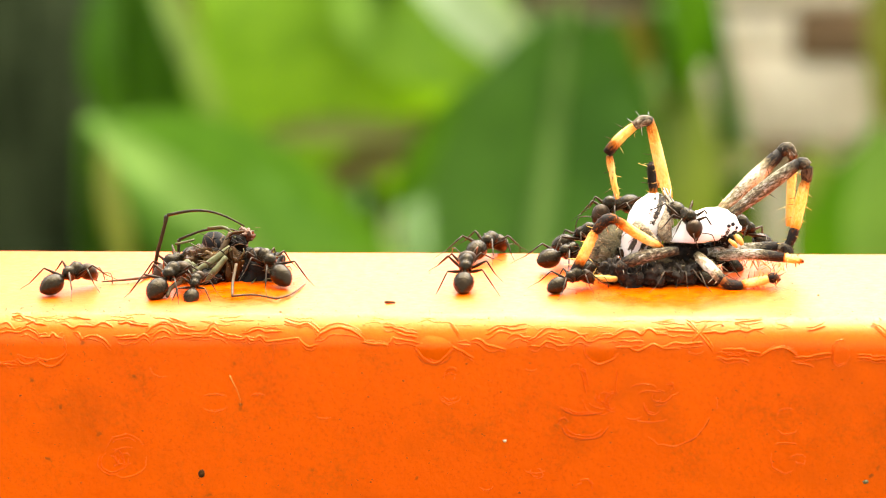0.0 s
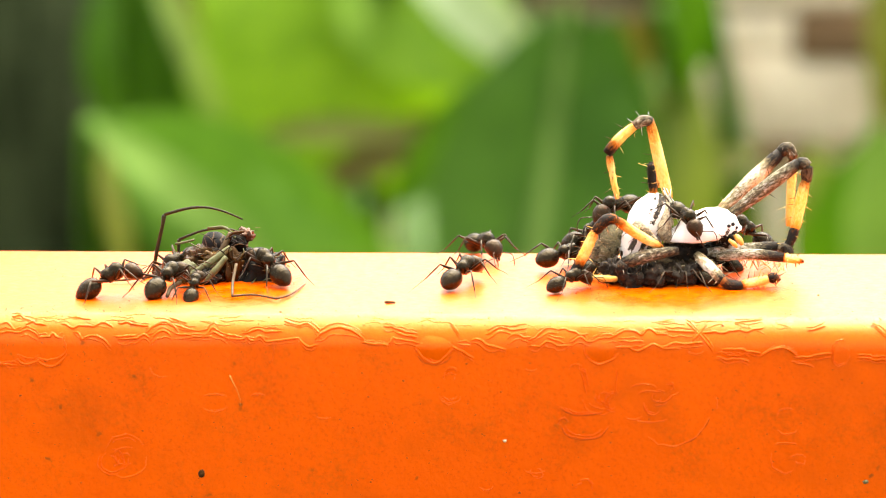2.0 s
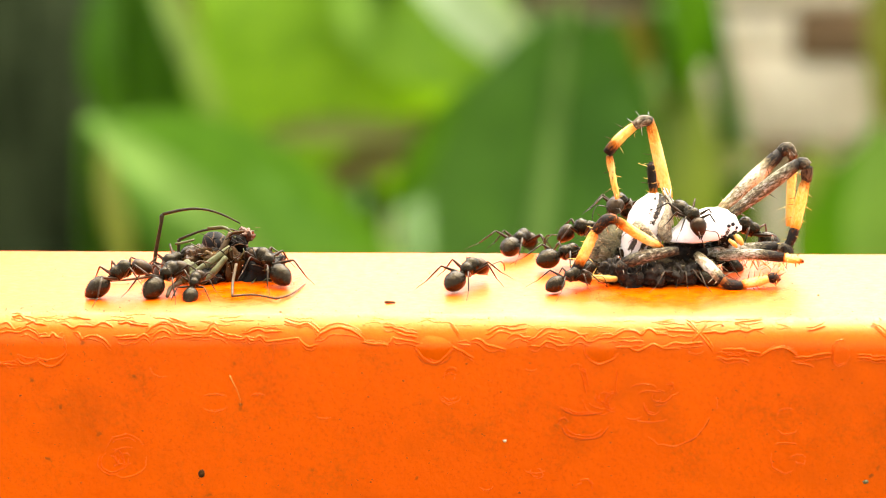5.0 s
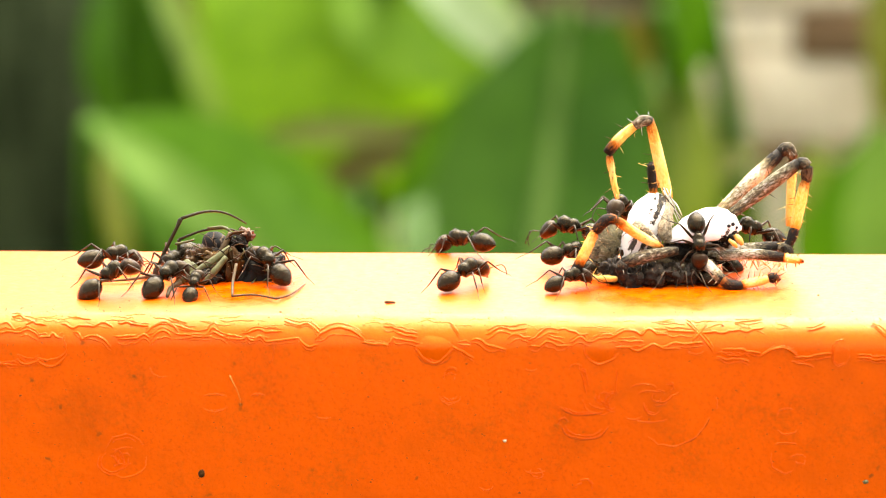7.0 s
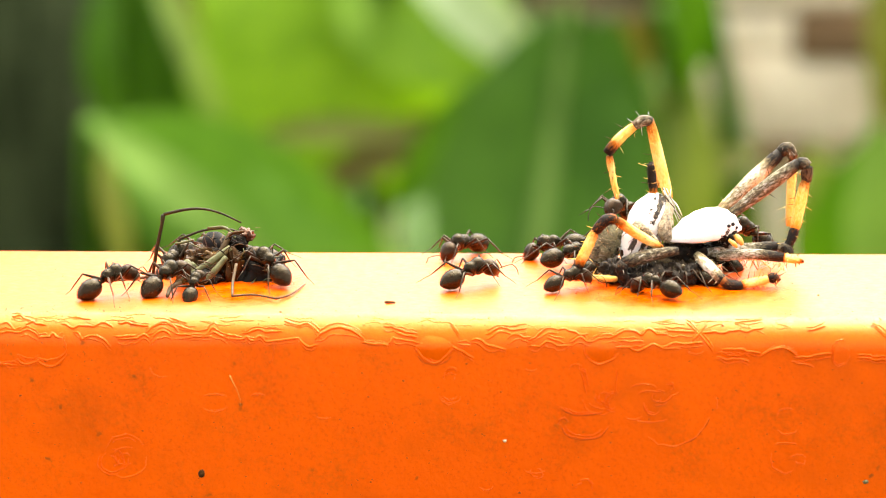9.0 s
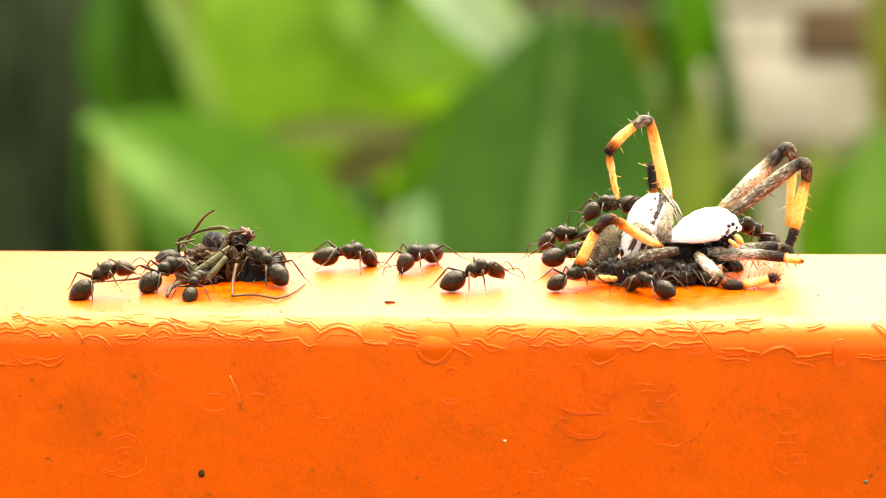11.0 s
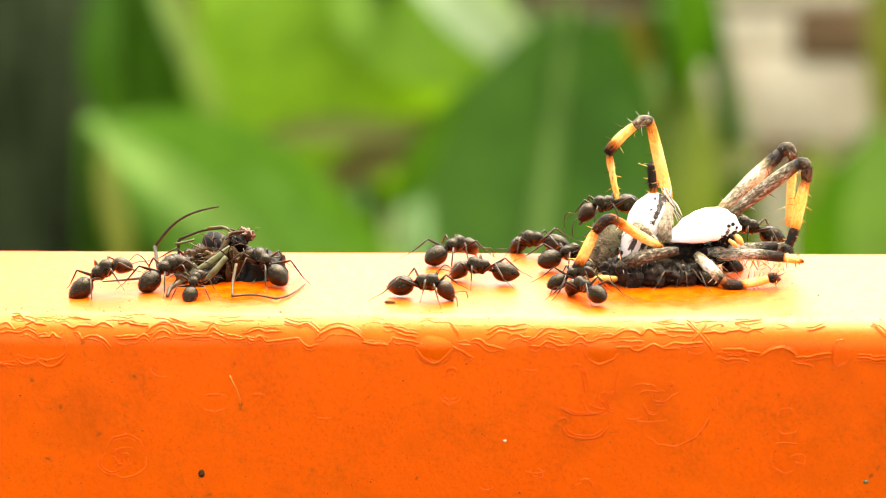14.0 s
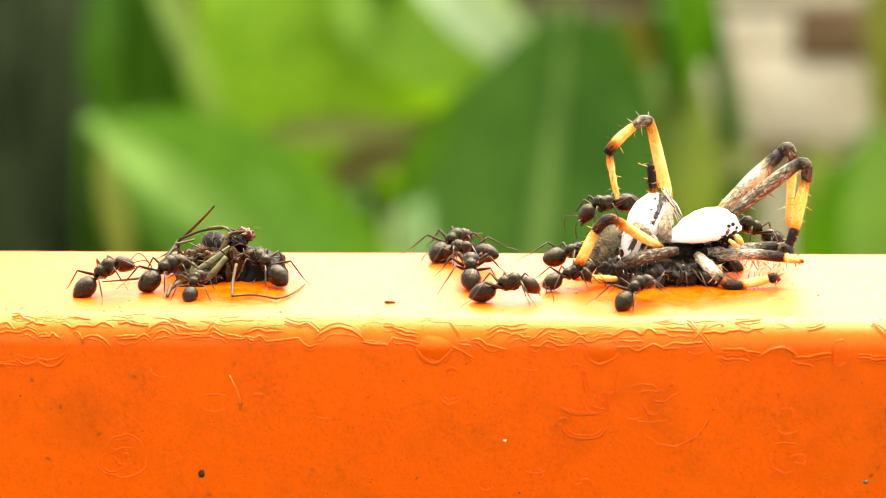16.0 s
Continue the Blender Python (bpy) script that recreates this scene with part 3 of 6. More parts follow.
# ---- ants ----
def build_ant_meshes():
    rng = random.Random(21)
    made = {}

    # gaster: four overlapping plates
    def gaster_width(t):
        base = 1.13 * (math.sin(math.pi * min(1, t ** 0.84 * 0.985 + 0.005)) ** (0.5 + 0.32 * max(0.0, t - 0.45)))
        for edge in (0.36, 0.60, 0.78, 0.91):
            if t > edge:
                base -= 0.022
            if abs(t - edge) < 0.02:
                base -= 0.004
        return base
    g = blob(3.05, gaster_width, 18, 0.95, 0.0, 44)
    g = ([(-v[0], v[1], v[2]) for v in g[0]], [tuple(reversed(q)) for q in g[1]], g[2])
    made["gaster"] = mesh("gaster", g[0], g[1], ANT_BODY)
    h = hairs(g[0], g[1], 420, 0.22, 0.009, rng, 0.4, 0.15)
    made["gaster_hair"] = mesh("gaster_hair", h[0], h[1], ANT_HAIR, False)

    # petiole: a low node with a blunt scale
    p = merge(loft([(-0.42, 0, -0.05), (-0.2, 0, 0), (0, 0, 0.03), (0.2, 0, 0), (0.45, 0, -0.05)], [0.14, 0.2, 0.24, 0.2, 0.15], 8),
              loft([(0.02, 0, 0.0), (0, 0, 0.28), (-0.04, 0, 0.45), (-0.05, 0, 0.5)], [0.26, 0.27, 0.18, 0.05], 8, 0.5, up=(1, 0, 0)))
    made["petiole"] = mesh("petiole", p[0], p[1], ANT_BODY)

    # thorax: high front hump, saddle, rear hump
    th = loft([(-1.12, 0, -0.12), (-1.0, 0, 0.0), (-0.7, 0, 0.12), (-0.35, 0, 0.16), (-0.1, 0, 0.14), (0.15, 0, 0.20), (0.5, 0, 0.24), (0.85, 0, 0.16), (1.1, 0, 0.04), (1.3, 0, -0.06)],
              [0.12, 0.46, 0.70, 0.75, 0.66, 0.76, 0.88, 0.78, 0.46, 0.2], 14, 1.16)
    coxae = [loft([(x, s * 0.25, -0.15), (x + 0.05, s * 0.4, -0.38), (x + 0.05, s * 0.46, -0.55)], [0.24, 0.2, 0.1], 7) for x in (0.72, 0.05, -0.6) for s in (-1, 1)]
    t = merge(th, *coxae)
    made["thorax"] = mesh("thorax", t[0], t[1], ANT_BODY)
    h = hairs(th[0], th[1], 220, 0.26, 0.010, rng, 0.1, 0.0)
    made["thorax_hair"] = mesh("thorax_hair", h[0], h[1], ANT_HAIR, False)

    # head: broad behind, narrowing to the jaws, pivot at the neck
    hd = loft([(0.0, 0, 0.0), (0.12, 0, 0.04), (0.42, 0, 0.06), (0.8, 0, 0.02), (1.2, 0, -0.07), (1.55, 0, -0.19), (1.85, 0, -0.31), (2.05, 0, -0.40)],
              [0.2, 0.68, 0.98, 1.03, 0.95, 0.78, 0.57, 0.38], 16, 0.86)
    made["head"] = mesh("head", hd[0], hd[1], ANT_HEAD)
    h = hairs(hd[0], hd[1], 150, 0.2, 0.009, rng, 0.0, 0.0)
    made["head_hair"] = mesh("head_hair", h[0], h[1], ANT_HAIR, False)
    e = blob(0.42, lambda q: 0.17 * math.sqrt(max(0, 1 - (2 * q - 1) ** 2)), 8, 1, 0, 6, -0.21)
    made["eye"] = mesh("eye", e[0], e[1], EYE)
    j = loft([(0, 0, 0), (0.2, 0.08, -0.06), (0.42, 0.02, -0.14), (0.52, -0.10, -0.18)], [0.14, 0.15, 0.09, 0.02], 6, 0.6)
    made["jaw"] = mesh("jaw", j[0], j[1], ANT_HEAD)
    for s, key in ((1, "antenna_a"), (-1, "antenna_b")):
        a = merge(loft([(0, 0, 0), (0.4, s * 0.35, 0.30), (0.85, s * 0.8, 0.62), (1.2, s * 1.05, 0.72)], [0.045, 0.05, 0.055, 0.06], 6),
                  loft(curve_points([(1.18, s * 1.03, 0.72), (1.6, s * 1.14, 0.46), (2.02, s * 1.16, 0.02), (2.3, s * 1.08, -0.5)], 3), [0.05, 0.052, 0.052, 0.054, 0.056, 0.056, 0.058, 0.058, 0.055, 0.03], 6))
        made[key] = mesh("antenna", a[0], a[1], ANT_SHIN)

    # legs, pivot at the hip
    shapes = {"front": ((0.80, 1.20, 0.95), (1.75, 2.05, -0.45), (2.5, 2.75, -1.25)),
              "mid": ((0.1, 1.75, 1.05), (-0.1, 2.65, -0.45), (-0.25, 3.4, -1.25)),
              "hind": ((-1.65, 1.60, 1.15), (-3.0, 2.70, -0.42), (-4.25, 3.45, -1.25))}
    for key, (knee, ankle, foot) in shapes.items():
        for s, tag in ((1, "a"), (-1, "b")):
            k, a, f = [Vector((p[0], p[1] * s, p[2])) for p in (knee, ankle, foot)]
            fe = loft([(0, 0, 0), k * 0.15, k * 0.45, k * 0.8, k], [0.10, 0.155, 0.185, 0.13, 0.09], 7)
            ti = loft([k, k.lerp(a, 0.3), k.lerp(a, 0.75), a], [0.088, 0.098, 0.082, 0.052], 6)
            mid = a.lerp(f, 0.5) + Vector((0, 0, 0.07))
            ta = loft([a, mid, f + Vector((0, 0, 0.03)), f + (f - a) * 0.06], [0.048, 0.034, 0.028, 0.012], 5)
            for nm, g in (("femur", fe), ("tibia", ti), ("tarsus", ta)):
                made[key + tag + nm] = mesh(nm, g[0], g[1], ANT_LEG if nm == "femur" else ANT_SHIN)
    return made


ANT = build_ant_meshes()
HIPS = (("front", 0.76, 0.42), ("mid", 0.08, 0.46), ("hind", -0.58, 0.44))
ANT_LABEL = "brown-grey ant "
ant_seed = [100]


class Ant:
    """An ant: its thing and the parts that move. Its local origin lies on the ground below the thorax, x is forward."""

    def __init__(self, rows, state, scale=1.06, head=(0, 0), tail=8, crouch=0.0, group="ants"):
        ant_seed[0] += 1
        rng = random.Random(ant_seed[0])
        self.rows, self.scale, self.rng = rows, scale, rng
        self.ob = thing("ant", ANT_LABEL + state, "ant", group, ant_pose(rows[0]))
        k = Matrix.Scale(scale, 4)
        up = 1.62 - crouch

        def at(x, y, z, rx=0, ry=0, rz=0):
            return pose(x * scale * MM, y * scale * MM, z * scale * MM, rx, ry, rz) @ k
        self.at = at
        part("thorax", ANT["thorax"], self.ob, at=at(0, 0, up))
        part("thorax_hair", ANT["thorax_hair"], self.ob, "short golden hair", at=at(0, 0, up))
        part("petiole", ANT["petiole"], self.ob, at=at(-1.28, 0, up - 0.16, 0, -6 - tail * 0.3))
        g = part("gaster", ANT["gaster"], self.ob, "banded oval gaster", at=at(-1.48, 0, up - 0.12, 0, -5 - tail))
        part("gaster_hair", ANT["gaster_hair"], g, "short golden hair")
        self.head_up = (up + 0.02, head)
        self.head = part("head", ANT["head"], self.ob, "dark reddish-brown head", at=self.head_pose(0, 0))
        part("head_hair", ANT["head_hair"], self.head, "short golden hair")
        for s in (1, -1):
            part("eye", ANT["eye"], self.head, "glossy black eye", at=pose(0.8 * MM, s * 0.80 * MM, 0.24 * MM))
            j = part("jaw", ANT["jaw"], self.head, at=pose(1.9 * MM, s * 0.18 * MM, -0.42 * MM, 0, 10, -8 * s))
            part("antenna", ANT["antenna_a" if s > 0 else "antenna_b"], self.head, at=pose(1.6 * MM, s * 0.28 * MM, 0.08 * MM, 0, rng.uniform(-22, 14), rng.uniform(-22, 22)))
        self.legs = []
        for i, (key, x, y) in enumerate(HIPS):
            for s, tag in ((1, "a"), (-1, "b")):
                swing = rng.uniform(-12, 12) * s
                lift = rng.uniform(-3, 4) * s
                leg = part("leg", ANT[key + tag + "femur"], self.ob, at=at(x, y * s, up - 0.34, lift, 0, swing))
                part("tibia", ANT[key + tag + "tibia"], leg)
                part("tarsus", ANT[key + tag + "tarsus"], leg)
                self.legs.append((leg, x, y * s, up - 0.34, lift, swing, s, (i + (s > 0)) % 2))

    def head_pose(self, nod, turn):
        z, (n, w) = self.head_up
        return self.at(1.3, 0, z, 0, 30 + n + nod, w + turn)

    def move(self, fidget=6.0):
        """Keys the body along its rows, the legs in step with the way it goes, and small turns of the head."""
        rows, rng = self.rows, self.rng
        if len(rows) > 1:
            walk(self.ob, [(r[0], ant_pose(r)) for r in rows])
        heads, t = [], 0.0
        while t < 16.0:
            heads.append((t, self.head_pose(rng.uniform(-fidget, fidget), rng.uniform(-fidget, fidget) * 1.6)))
            t += rng.uniform(0.35, 0.9)
        heads.append((16.0, heads[-1][1]))
        walk(self.head, heads)
        times, way, last = [0.0], [0.0], None
        total = 0.0
        n = 160
        for i in range(n + 1):
            t = 16.0 * i / n
            r = row_at(rows, t)
            if last:
                total += math.dist(r[1:4], last[1:4]) + abs((r[4] - last[4] + 180) % 360 - 180) * 0.035
            last = r
            if i:
                times.append(t)
                way.append(total)
        for leg, x, y, z, lift, swing, s, phase in self.legs:
            keys, held = [], None
            for i, t in enumerate(times):
                w = way[i]
                if held is not None and 0 < i < n and abs(w - held) < 0.25 and way[min(i + 1, n)] - w < 0.12:
                    continue
                held = w
                a = w / 3.4 * 2 * math.pi + phase * math.pi
                moving = (way[min(i + 1, n)] - way[max(i - 1, 0)]) > 0.12
                k = 1.0 if moving else 0.25
                keys.append((t, self.at(x, y, z, lift + k * s * 9 * max(0, math.cos(a)), 0, swing - k * s * 17 * math.sin(a))))
            if keys[-1][0] < 16.0:
                keys.append((16.0, keys[-1][1]))
            walk(leg, keys)


def ant_pose(r):
    _, x, y, z, yaw, pitch = r
    return pose(x * MM, y * MM, z * MM, 0, 0, yaw) @ pose(0, 0, 0, 0, -pitch, 0)


def row_at(rows, t):
    if t <= rows[0][0]:
        return rows[0]
    for a, b in zip(rows, rows[1:]):
        if t <= b[0]:
            k = (t - a[0]) / (b[0] - a[0])
            d = (b[4] - a[4] + 180) % 360 - 180
            return (t, *[a[i] + (b[i] - a[i]) * k for i in (1, 2, 3)], a[4] + d * k, a[5] + (b[5] - a[5]) * k)
    return rows[-1]


moving_ants = []


def walker(state, rows, **more):
    a = Ant(rows, state, **more)
    moving_ants.append(a)
    return a


# the ant that comes up to the small spider and stays at it
walker("standing beside the small dead spider", [
    (0, -41.37, -2.54, 0.21, 45, 6), (0.3, -40.81, -4.54, 0.11, 39, 3), (0.6, -40.48, -5.12, 0.00, 36, -3), (0.9, -39.48, -4.73, 0.11, 21, 3), (1.2, -37.47, -4.47, 0.21, 9, 6), (1.5, -36.61, -4.29, 0.40, 18, 10),
    (2, -36.16, -4.91, 0.81, 15, 21), (3, -36.33, -5.43, 0.91, 9, 24), (3.55, -36.33, -5.43, 0.91, 9, 24), (4.2, -34.74, -4.45, 1.11, 21, 19), (6.3, -36.37, -5.33, 0.91, 21, 24), (7, -36.28, -4.32, 0.91, 27, 24), (8, -36.34, -5.17, 0.81, 21, 21),
    (9.2, -36.55, -4.69, 0.59, 36, 14), (11.3, -37.23, -4.83, 0.91, 24, 24), (12.5, -37.44, -3.72, 0.91, 27, 24), (14, -37.32, -3.86, 0.91, 27, 24), (15, -37.25, -4.01, 0.91, 27, 24), (16, -37.13, -3.18, 0.91, 33, 24)], tail=6)
# the ant in the middle of the rail that turns on the spot
walker("standing on the bare middle of the rail", [
    (0, 2.66, 0.36, 0.63, 84, 18), (0.3, 1.76, 0.39, 0.42, 90, 12), (0.6, 1.43, 0.24, 0.42, 87, 12), (0.9, 2.04, 0.50, 0.53, 63, 15), (1.2, 2.18, 1.28, 0.53, 60, 15), (1.5, 2.37, 0.84, 0.42, 63, 12),
    (2.1, 2.68, 0.53, 0.32, 57, 9), (4.2, 2.96, 0.13, 0.21, 57, 6), (6.3, 3.24, -0.87, 0.42, 51, 12), (7, 2.92, -0.68, 0.32, 45, 9), (8, 3.26, -0.42, 0.32, 42, 9), (9.2, 3.80, -0.30, 0.32, 33, 9),
    (11.3, 4.13, -1.62, 0.42, 21, 12), (12.5, 4.43, -2.57, 0.53, 3, 15), (13.1, 4.70, -2.18, 0.53, 30, 15), (13.4, 4.32, -1.11, 0.32, 60, 9), (13.55, 4.72, -0.52, 0.32, 90, 9), (13.7, 4.29, 0.49, 0.11, 126, 3),
    (14, 4.09, 1.37, 0.00, 165, 0), (14.3, 4.38, 1.41, 0.00, 180, 0), (14.6, 4.04, 1.04, 0.21, -144, 6), (14.9, 3.04, 0.34, 0.00, -177, -6), (15.2, 2.68, 2.01, 0.00, 141, 0), (15.4, 2.97, 3.14, 0.21, 111, 6),
    (15.6, 3.36, 2.91, 0.32, 87, 9), (16, 3.14, 1.41, 0.42, 90, 12)], tail=2)
# the ant at the back edge, which turns round and later walks to the left and back
walker("walking along the back edge of the rail", [
    (0, 5.35, 13.26, 0.00, 60, -3), (0.3, 6.50, 11.91, 0.21, 24, 6), (0.6, 7.29, 11.57, 0.42, 6, 12), (0.9, 7.30, 13.10, 0.00, 12, 0), (1.2, 7.79, 13.82, 0.00, 6, -3), (1.5, 7.40, 14.91, 0.00, 15, 0),
    (1.8, 5.80, 13.06, 0.11, -33, 3), (2.1, 4.91, 12.56, 0.21, -69, 6), (2.4, 5.22, 12.68, 0.21, -60, 6), (2.7, 5.73, 13.00, 0.21, -51, 6), (3, 7.20, 14.60, 0.00, 9, 0), (3.3, 9.19, 15.81, 0.11, 6, 3),
    (3.6, 9.46, 15.83, 0.21, 0, 6), (4.2, 10.18, 15.95, 0.11, 9, 3), (4.8, 10.29, 15.50, 0.00, 39, -6), (5.2, 7.01, 14.02, 0.00, 90, -3), (5.6, 4.29, 14.09, 0.00, 132, -6), (6.3, 1.95, 15.54, 0.00, 153, -9),
    (6.6, 2.01, 14.71, 0.00, 153, -9), (6.9, 2.09, 14.47, 0.00, 150, -9), (7.2, 2.55, 15.03, 0.00, 150, -9), (7.5, 2.21, 14.83, 0.00, 153, -9), (8.1, 2.25, 14.83, 0.00, 153, -9), (8.7, 2.06, 14.28, 0.00, -159, 0),
    (9, 2.14, 12.72, 0.00, -132, 0), (9.2, 2.68, 12.53, 0.11, -123, 3), (10, 0.50, 10.55, 0.00, -129, 0), (11.3, -3.33, 5.65, 0.00, -123, 0), (11.6, -3.46, 4.07, 0.00, -120, 0), (11.9, -4.03, 4.73, 0.11, -147, 3),
    (12.2, -3.75, 4.13, 0.11, -141, 3), (12.5, -3.50, 3.28, 0.00, -138, 0), (12.8, -2.34, 3.08, 0.00, -117, 0), (13.1, -1.48, 3.28, 0.00, -102, -3), (13.4, -0.35, 4.97, 0.00, -54, 0), (13.55, 0.59, 7.45, 0.00, 21, -3), (13.7, 0.90, 8.58, 0.42, 24, 12),
    (14, 1.48, 10.95, 0.11, 42, 3), (14.3, 1.26, 11.49, 0.32, 45, 9), (14.6, 0.88, 11.68, 0.42, 48, 12), (14.9, 0.66, 11.37, 0.42, 45, 12), (15.2, 0.95, 12.70, 0.21, 51, 6), (15.6, 2.39, 13.59, 0.21, 36, 6), (16, 1.45, 13.58, 0.32, 54, 9)])
# the ant that comes in along the back, passes behind the small spider and crosses to the middle
walker("walking along the rail past the small dead spider", [
    (0, -60.28, 6.51, 0.00, 0, 0), (5.6, -59.63, 6.52, 0.00, 0, 0), (6, -51.85, 6.60, 0.00, 0, 0), (6.3, -44.71, 7.09, 0.00, 27, -6), (6.5, -39.24, 7.27, 0.00, 24, -6), (7, -37.72, 6.63, 0.00, 27, -6), (7.5, -37.77, 6.98, 0.00, 6, -3),
    (8, -32.07, 11.35, 0.00, 18, 0), (8.5, -28.53, 11.47, 0.00, 18, -3), (9.2, -27.07, 11.48, 0.00, 24, -3), (10, -20.96, 10.15, 0.00, 15, -3), (10.8, -11.73, 8.32, 0.00, 18, -6), (11.3, -10.20, 7.57, 0.00, 12, -3), (11.6, -10.27, 7.01, 0.00, -24, 0),
    (11.9, -11.07, 4.22, 0.00, -51, 0), (12.2, -11.52, 1.17, 0.00, -63, 0), (12.5, -11.34, 2.15, 0.00, -18, 0), (12.8, -9.88, 0.43, 0.00, -15, -3), (13.1, -9.27, -0.76, 0.00, -15, -6), (13.4, -7.49, -0.39, 0.21, 6, 6),
    (13.7, -6.60, -2.16, 0.00, -27, 0), (14, -1.77, -5.96, 0.00, -18, 0), (14.3, 0.93, -6.39, 0.11, 6, 3), (14.6, 6.58, -5.95, 0.21, 0, 6), (14.9, 6.07, -7.11, 0.11, 0, 3), (15.2, 6.24, -6.86, 0.11, 3, 3), (15.6, 6.36, -8.15, 0.21, 3, 6), (16, 7.56, -6.76, 0.21, 9, 6)])
# the ant that climbs about at the back edge and goes down behind it
walker("climbing over the back edge of the rail", [
    (0, -62.53, 19.50, -4.42, 0, 0), (11.2, -62.52, 19.50, -4.28, 0, 0), (11.4, -46.82, 18.50, -1.34, 0, 3), (11.5, -41.93, 18.00, -0.65, 0, 3), (11.8, -42.11, 20.00, -3.17, 0, 9), (12.1, -39.55, 20.00, -3.44, 0, 9),
    (12.4, -38.78, 19.50, -1.78, 0, 1), (12.7, -38.01, 18.39, -1.66, -39, 10), (13, -38.23, 18.41, -1.73, -37, 10), (13.3, -39.30, 20.00, -5.00, 0, -17), (13.8, -39.87, 22.00, -9.31, 0, -27), (16, -39.87, 22.00, -9.31, 0, -27)], scale=0.92)
# the ant on the large spider's back, which climbs down its near side
walker("climbing over the large dead spider", [
    (0, 27.51, 3.34, 5.78, -64, -14), (1.5, 27.53, 3.31, 5.81, -67, -13), (4, 27.65, 3.39, 5.85, -67, -16), (6.3, 28.31, 3.21, 6.18, -62, -9), (6.7, 28.39, 2.84, 4.89, -71, -23), (7, 28.79, 2.05, 3.83, -85, -51), (7.5, 28.33, 1.25, 3.09, -112, -39),
    (8, 27.01, -0.76, 2.39, -129, -31), (8.25, 25.99, -2.40, 0.95, -145, -14), (8.45, 24.17, -4.43, 0.00, 135, -6), (8.7, 23.75, -4.40, 0.00, 138, -6), (9, 23.37, -4.48, 0.00, 138, -3), (9.2, 23.23, -4.59, 0.00, 138, -3),
    (11.3, 22.66, -4.07, 0.00, 138, 0), (11.6, 22.60, -4.18, 0.00, 135, 0), (12, 21.10, -4.44, 0.00, 132, 0), (12.5, 19.67, -4.81, 0.00, 132, 0), (13, 17.63, -5.60, 0.00, 132, -3), (13.5, 16.24, -6.39, 0.00, 132, -3),
    (14, 15.60, -6.36, 0.00, 123, -3), (14.5, 15.30, -6.71, 0.00, 120, -9), (15, 16.44, -6.07, 0.11, 108, 3), (15.3, 17.82, -8.59, 0.21, 99, 6), (15.6, 19.25, -8.80, 0.32, 93, 9), (16, 21.63, -7.90, 0.53, 54, 15)], scale=0.95)
# the ant at the back of the large spider that goes in and out and at last walks off to the left
walker("pulling at the large dead spider", [
    (0, 17.08, 10.31, 1.82, -13, 19), (1.8, 17.08, 10.31, 1.82, -13, 19), (2.1, 18.62, 10.27, 2.46, -14, 23), (2.6, 18.68, 14.56, 1.65, 78, -9), (3, 17.93, 13.99, 1.47, 148, -9), (3.3, 17.62, 13.00, 1.36, 180, -1),
    (4.2, 17.75, 13.00, 1.46, 180, -1), (5.2, 16.11, 12.00, 2.06, 180, 3), (6.3, 14.43, 12.00, 2.84, 180, 19), (6.6, 14.69, 12.00, 2.61, 180, 12), (7, 14.44, 12.00, 2.22, 180, 6), (7.3, 14.42, 12.00, 1.77, 180, 0),
    (7.5, 14.58, 12.00, 1.62, 180, -3), (8.4, 14.52, 12.00, 1.30, 180, -6), (8.7, 14.15, 12.00, 0.86, 180, -8), (9, 12.76, 12.00, 0.14, 180, -12), (9.2, 13.02, 12.00, 0.45, 180, -9), (10, 13.92, 12.00, 0.86, 180, -5), (11.3, 14.55, 12.00, 1.24, 180, -4),
    (12.5, 14.35, 12.00, 1.40, 180, -9), (13.1, 14.47, 12.00, 1.56, 180, -1), (13.5, 12.70, 13.00, 0.66, 180, -2), (13.7, 12.60, 13.50, 0.38, 180, 0), (14, 10.82, 14.17, 0.00, 150, -9), (14.3, 9.07, 15.06, 0.00, 156, -9), (14.6, 6.40, 11.72, 0.00, 153, -3),
    (14.9, 5.10, 9.42, 0.00, 159, -3), (15.2, 5.78, 10.66, 0.00, 156, -3), (15.6, 5.78, 9.42, 0.00, 141, -6), (16, 2.55, 9.55, 0.00, 150, -9)])
# ants that stay at the large spider
walker("gripping a leg of the large dead spider", [(0, 14.39, 8.17, 0.03, 39, -5), (2, 14.19, 8.14, -0.02, 39, -7), (4.2, 14.20, 8.17, -0.11, 39, -5), (7, 14.62, 8.06, 0.15, 41, -10), (9, 14.75, 8.14, 0.02, 39, -6), (12.5, 14.94, 8.11, 0.05, 40, -8), (14.3, 14.47, 8.17, -0.11, 38, -5), (16, 14.93, 8.10, 0.05, 41, -8)])
walker("crouching by a leg of the large dead spider", [(0, 14.81, -1.98, 0.16, 35, 6), (4, 14.64, -2.01, 0.21, 35, 4), (9, 14.58, -1.86, 0.28, 31, 6), (12.5, 15.19, -1.23, 0.31, 30, 6), (16, 14.54, -1.25, 0.31, 27, 6)], scale=0.85)
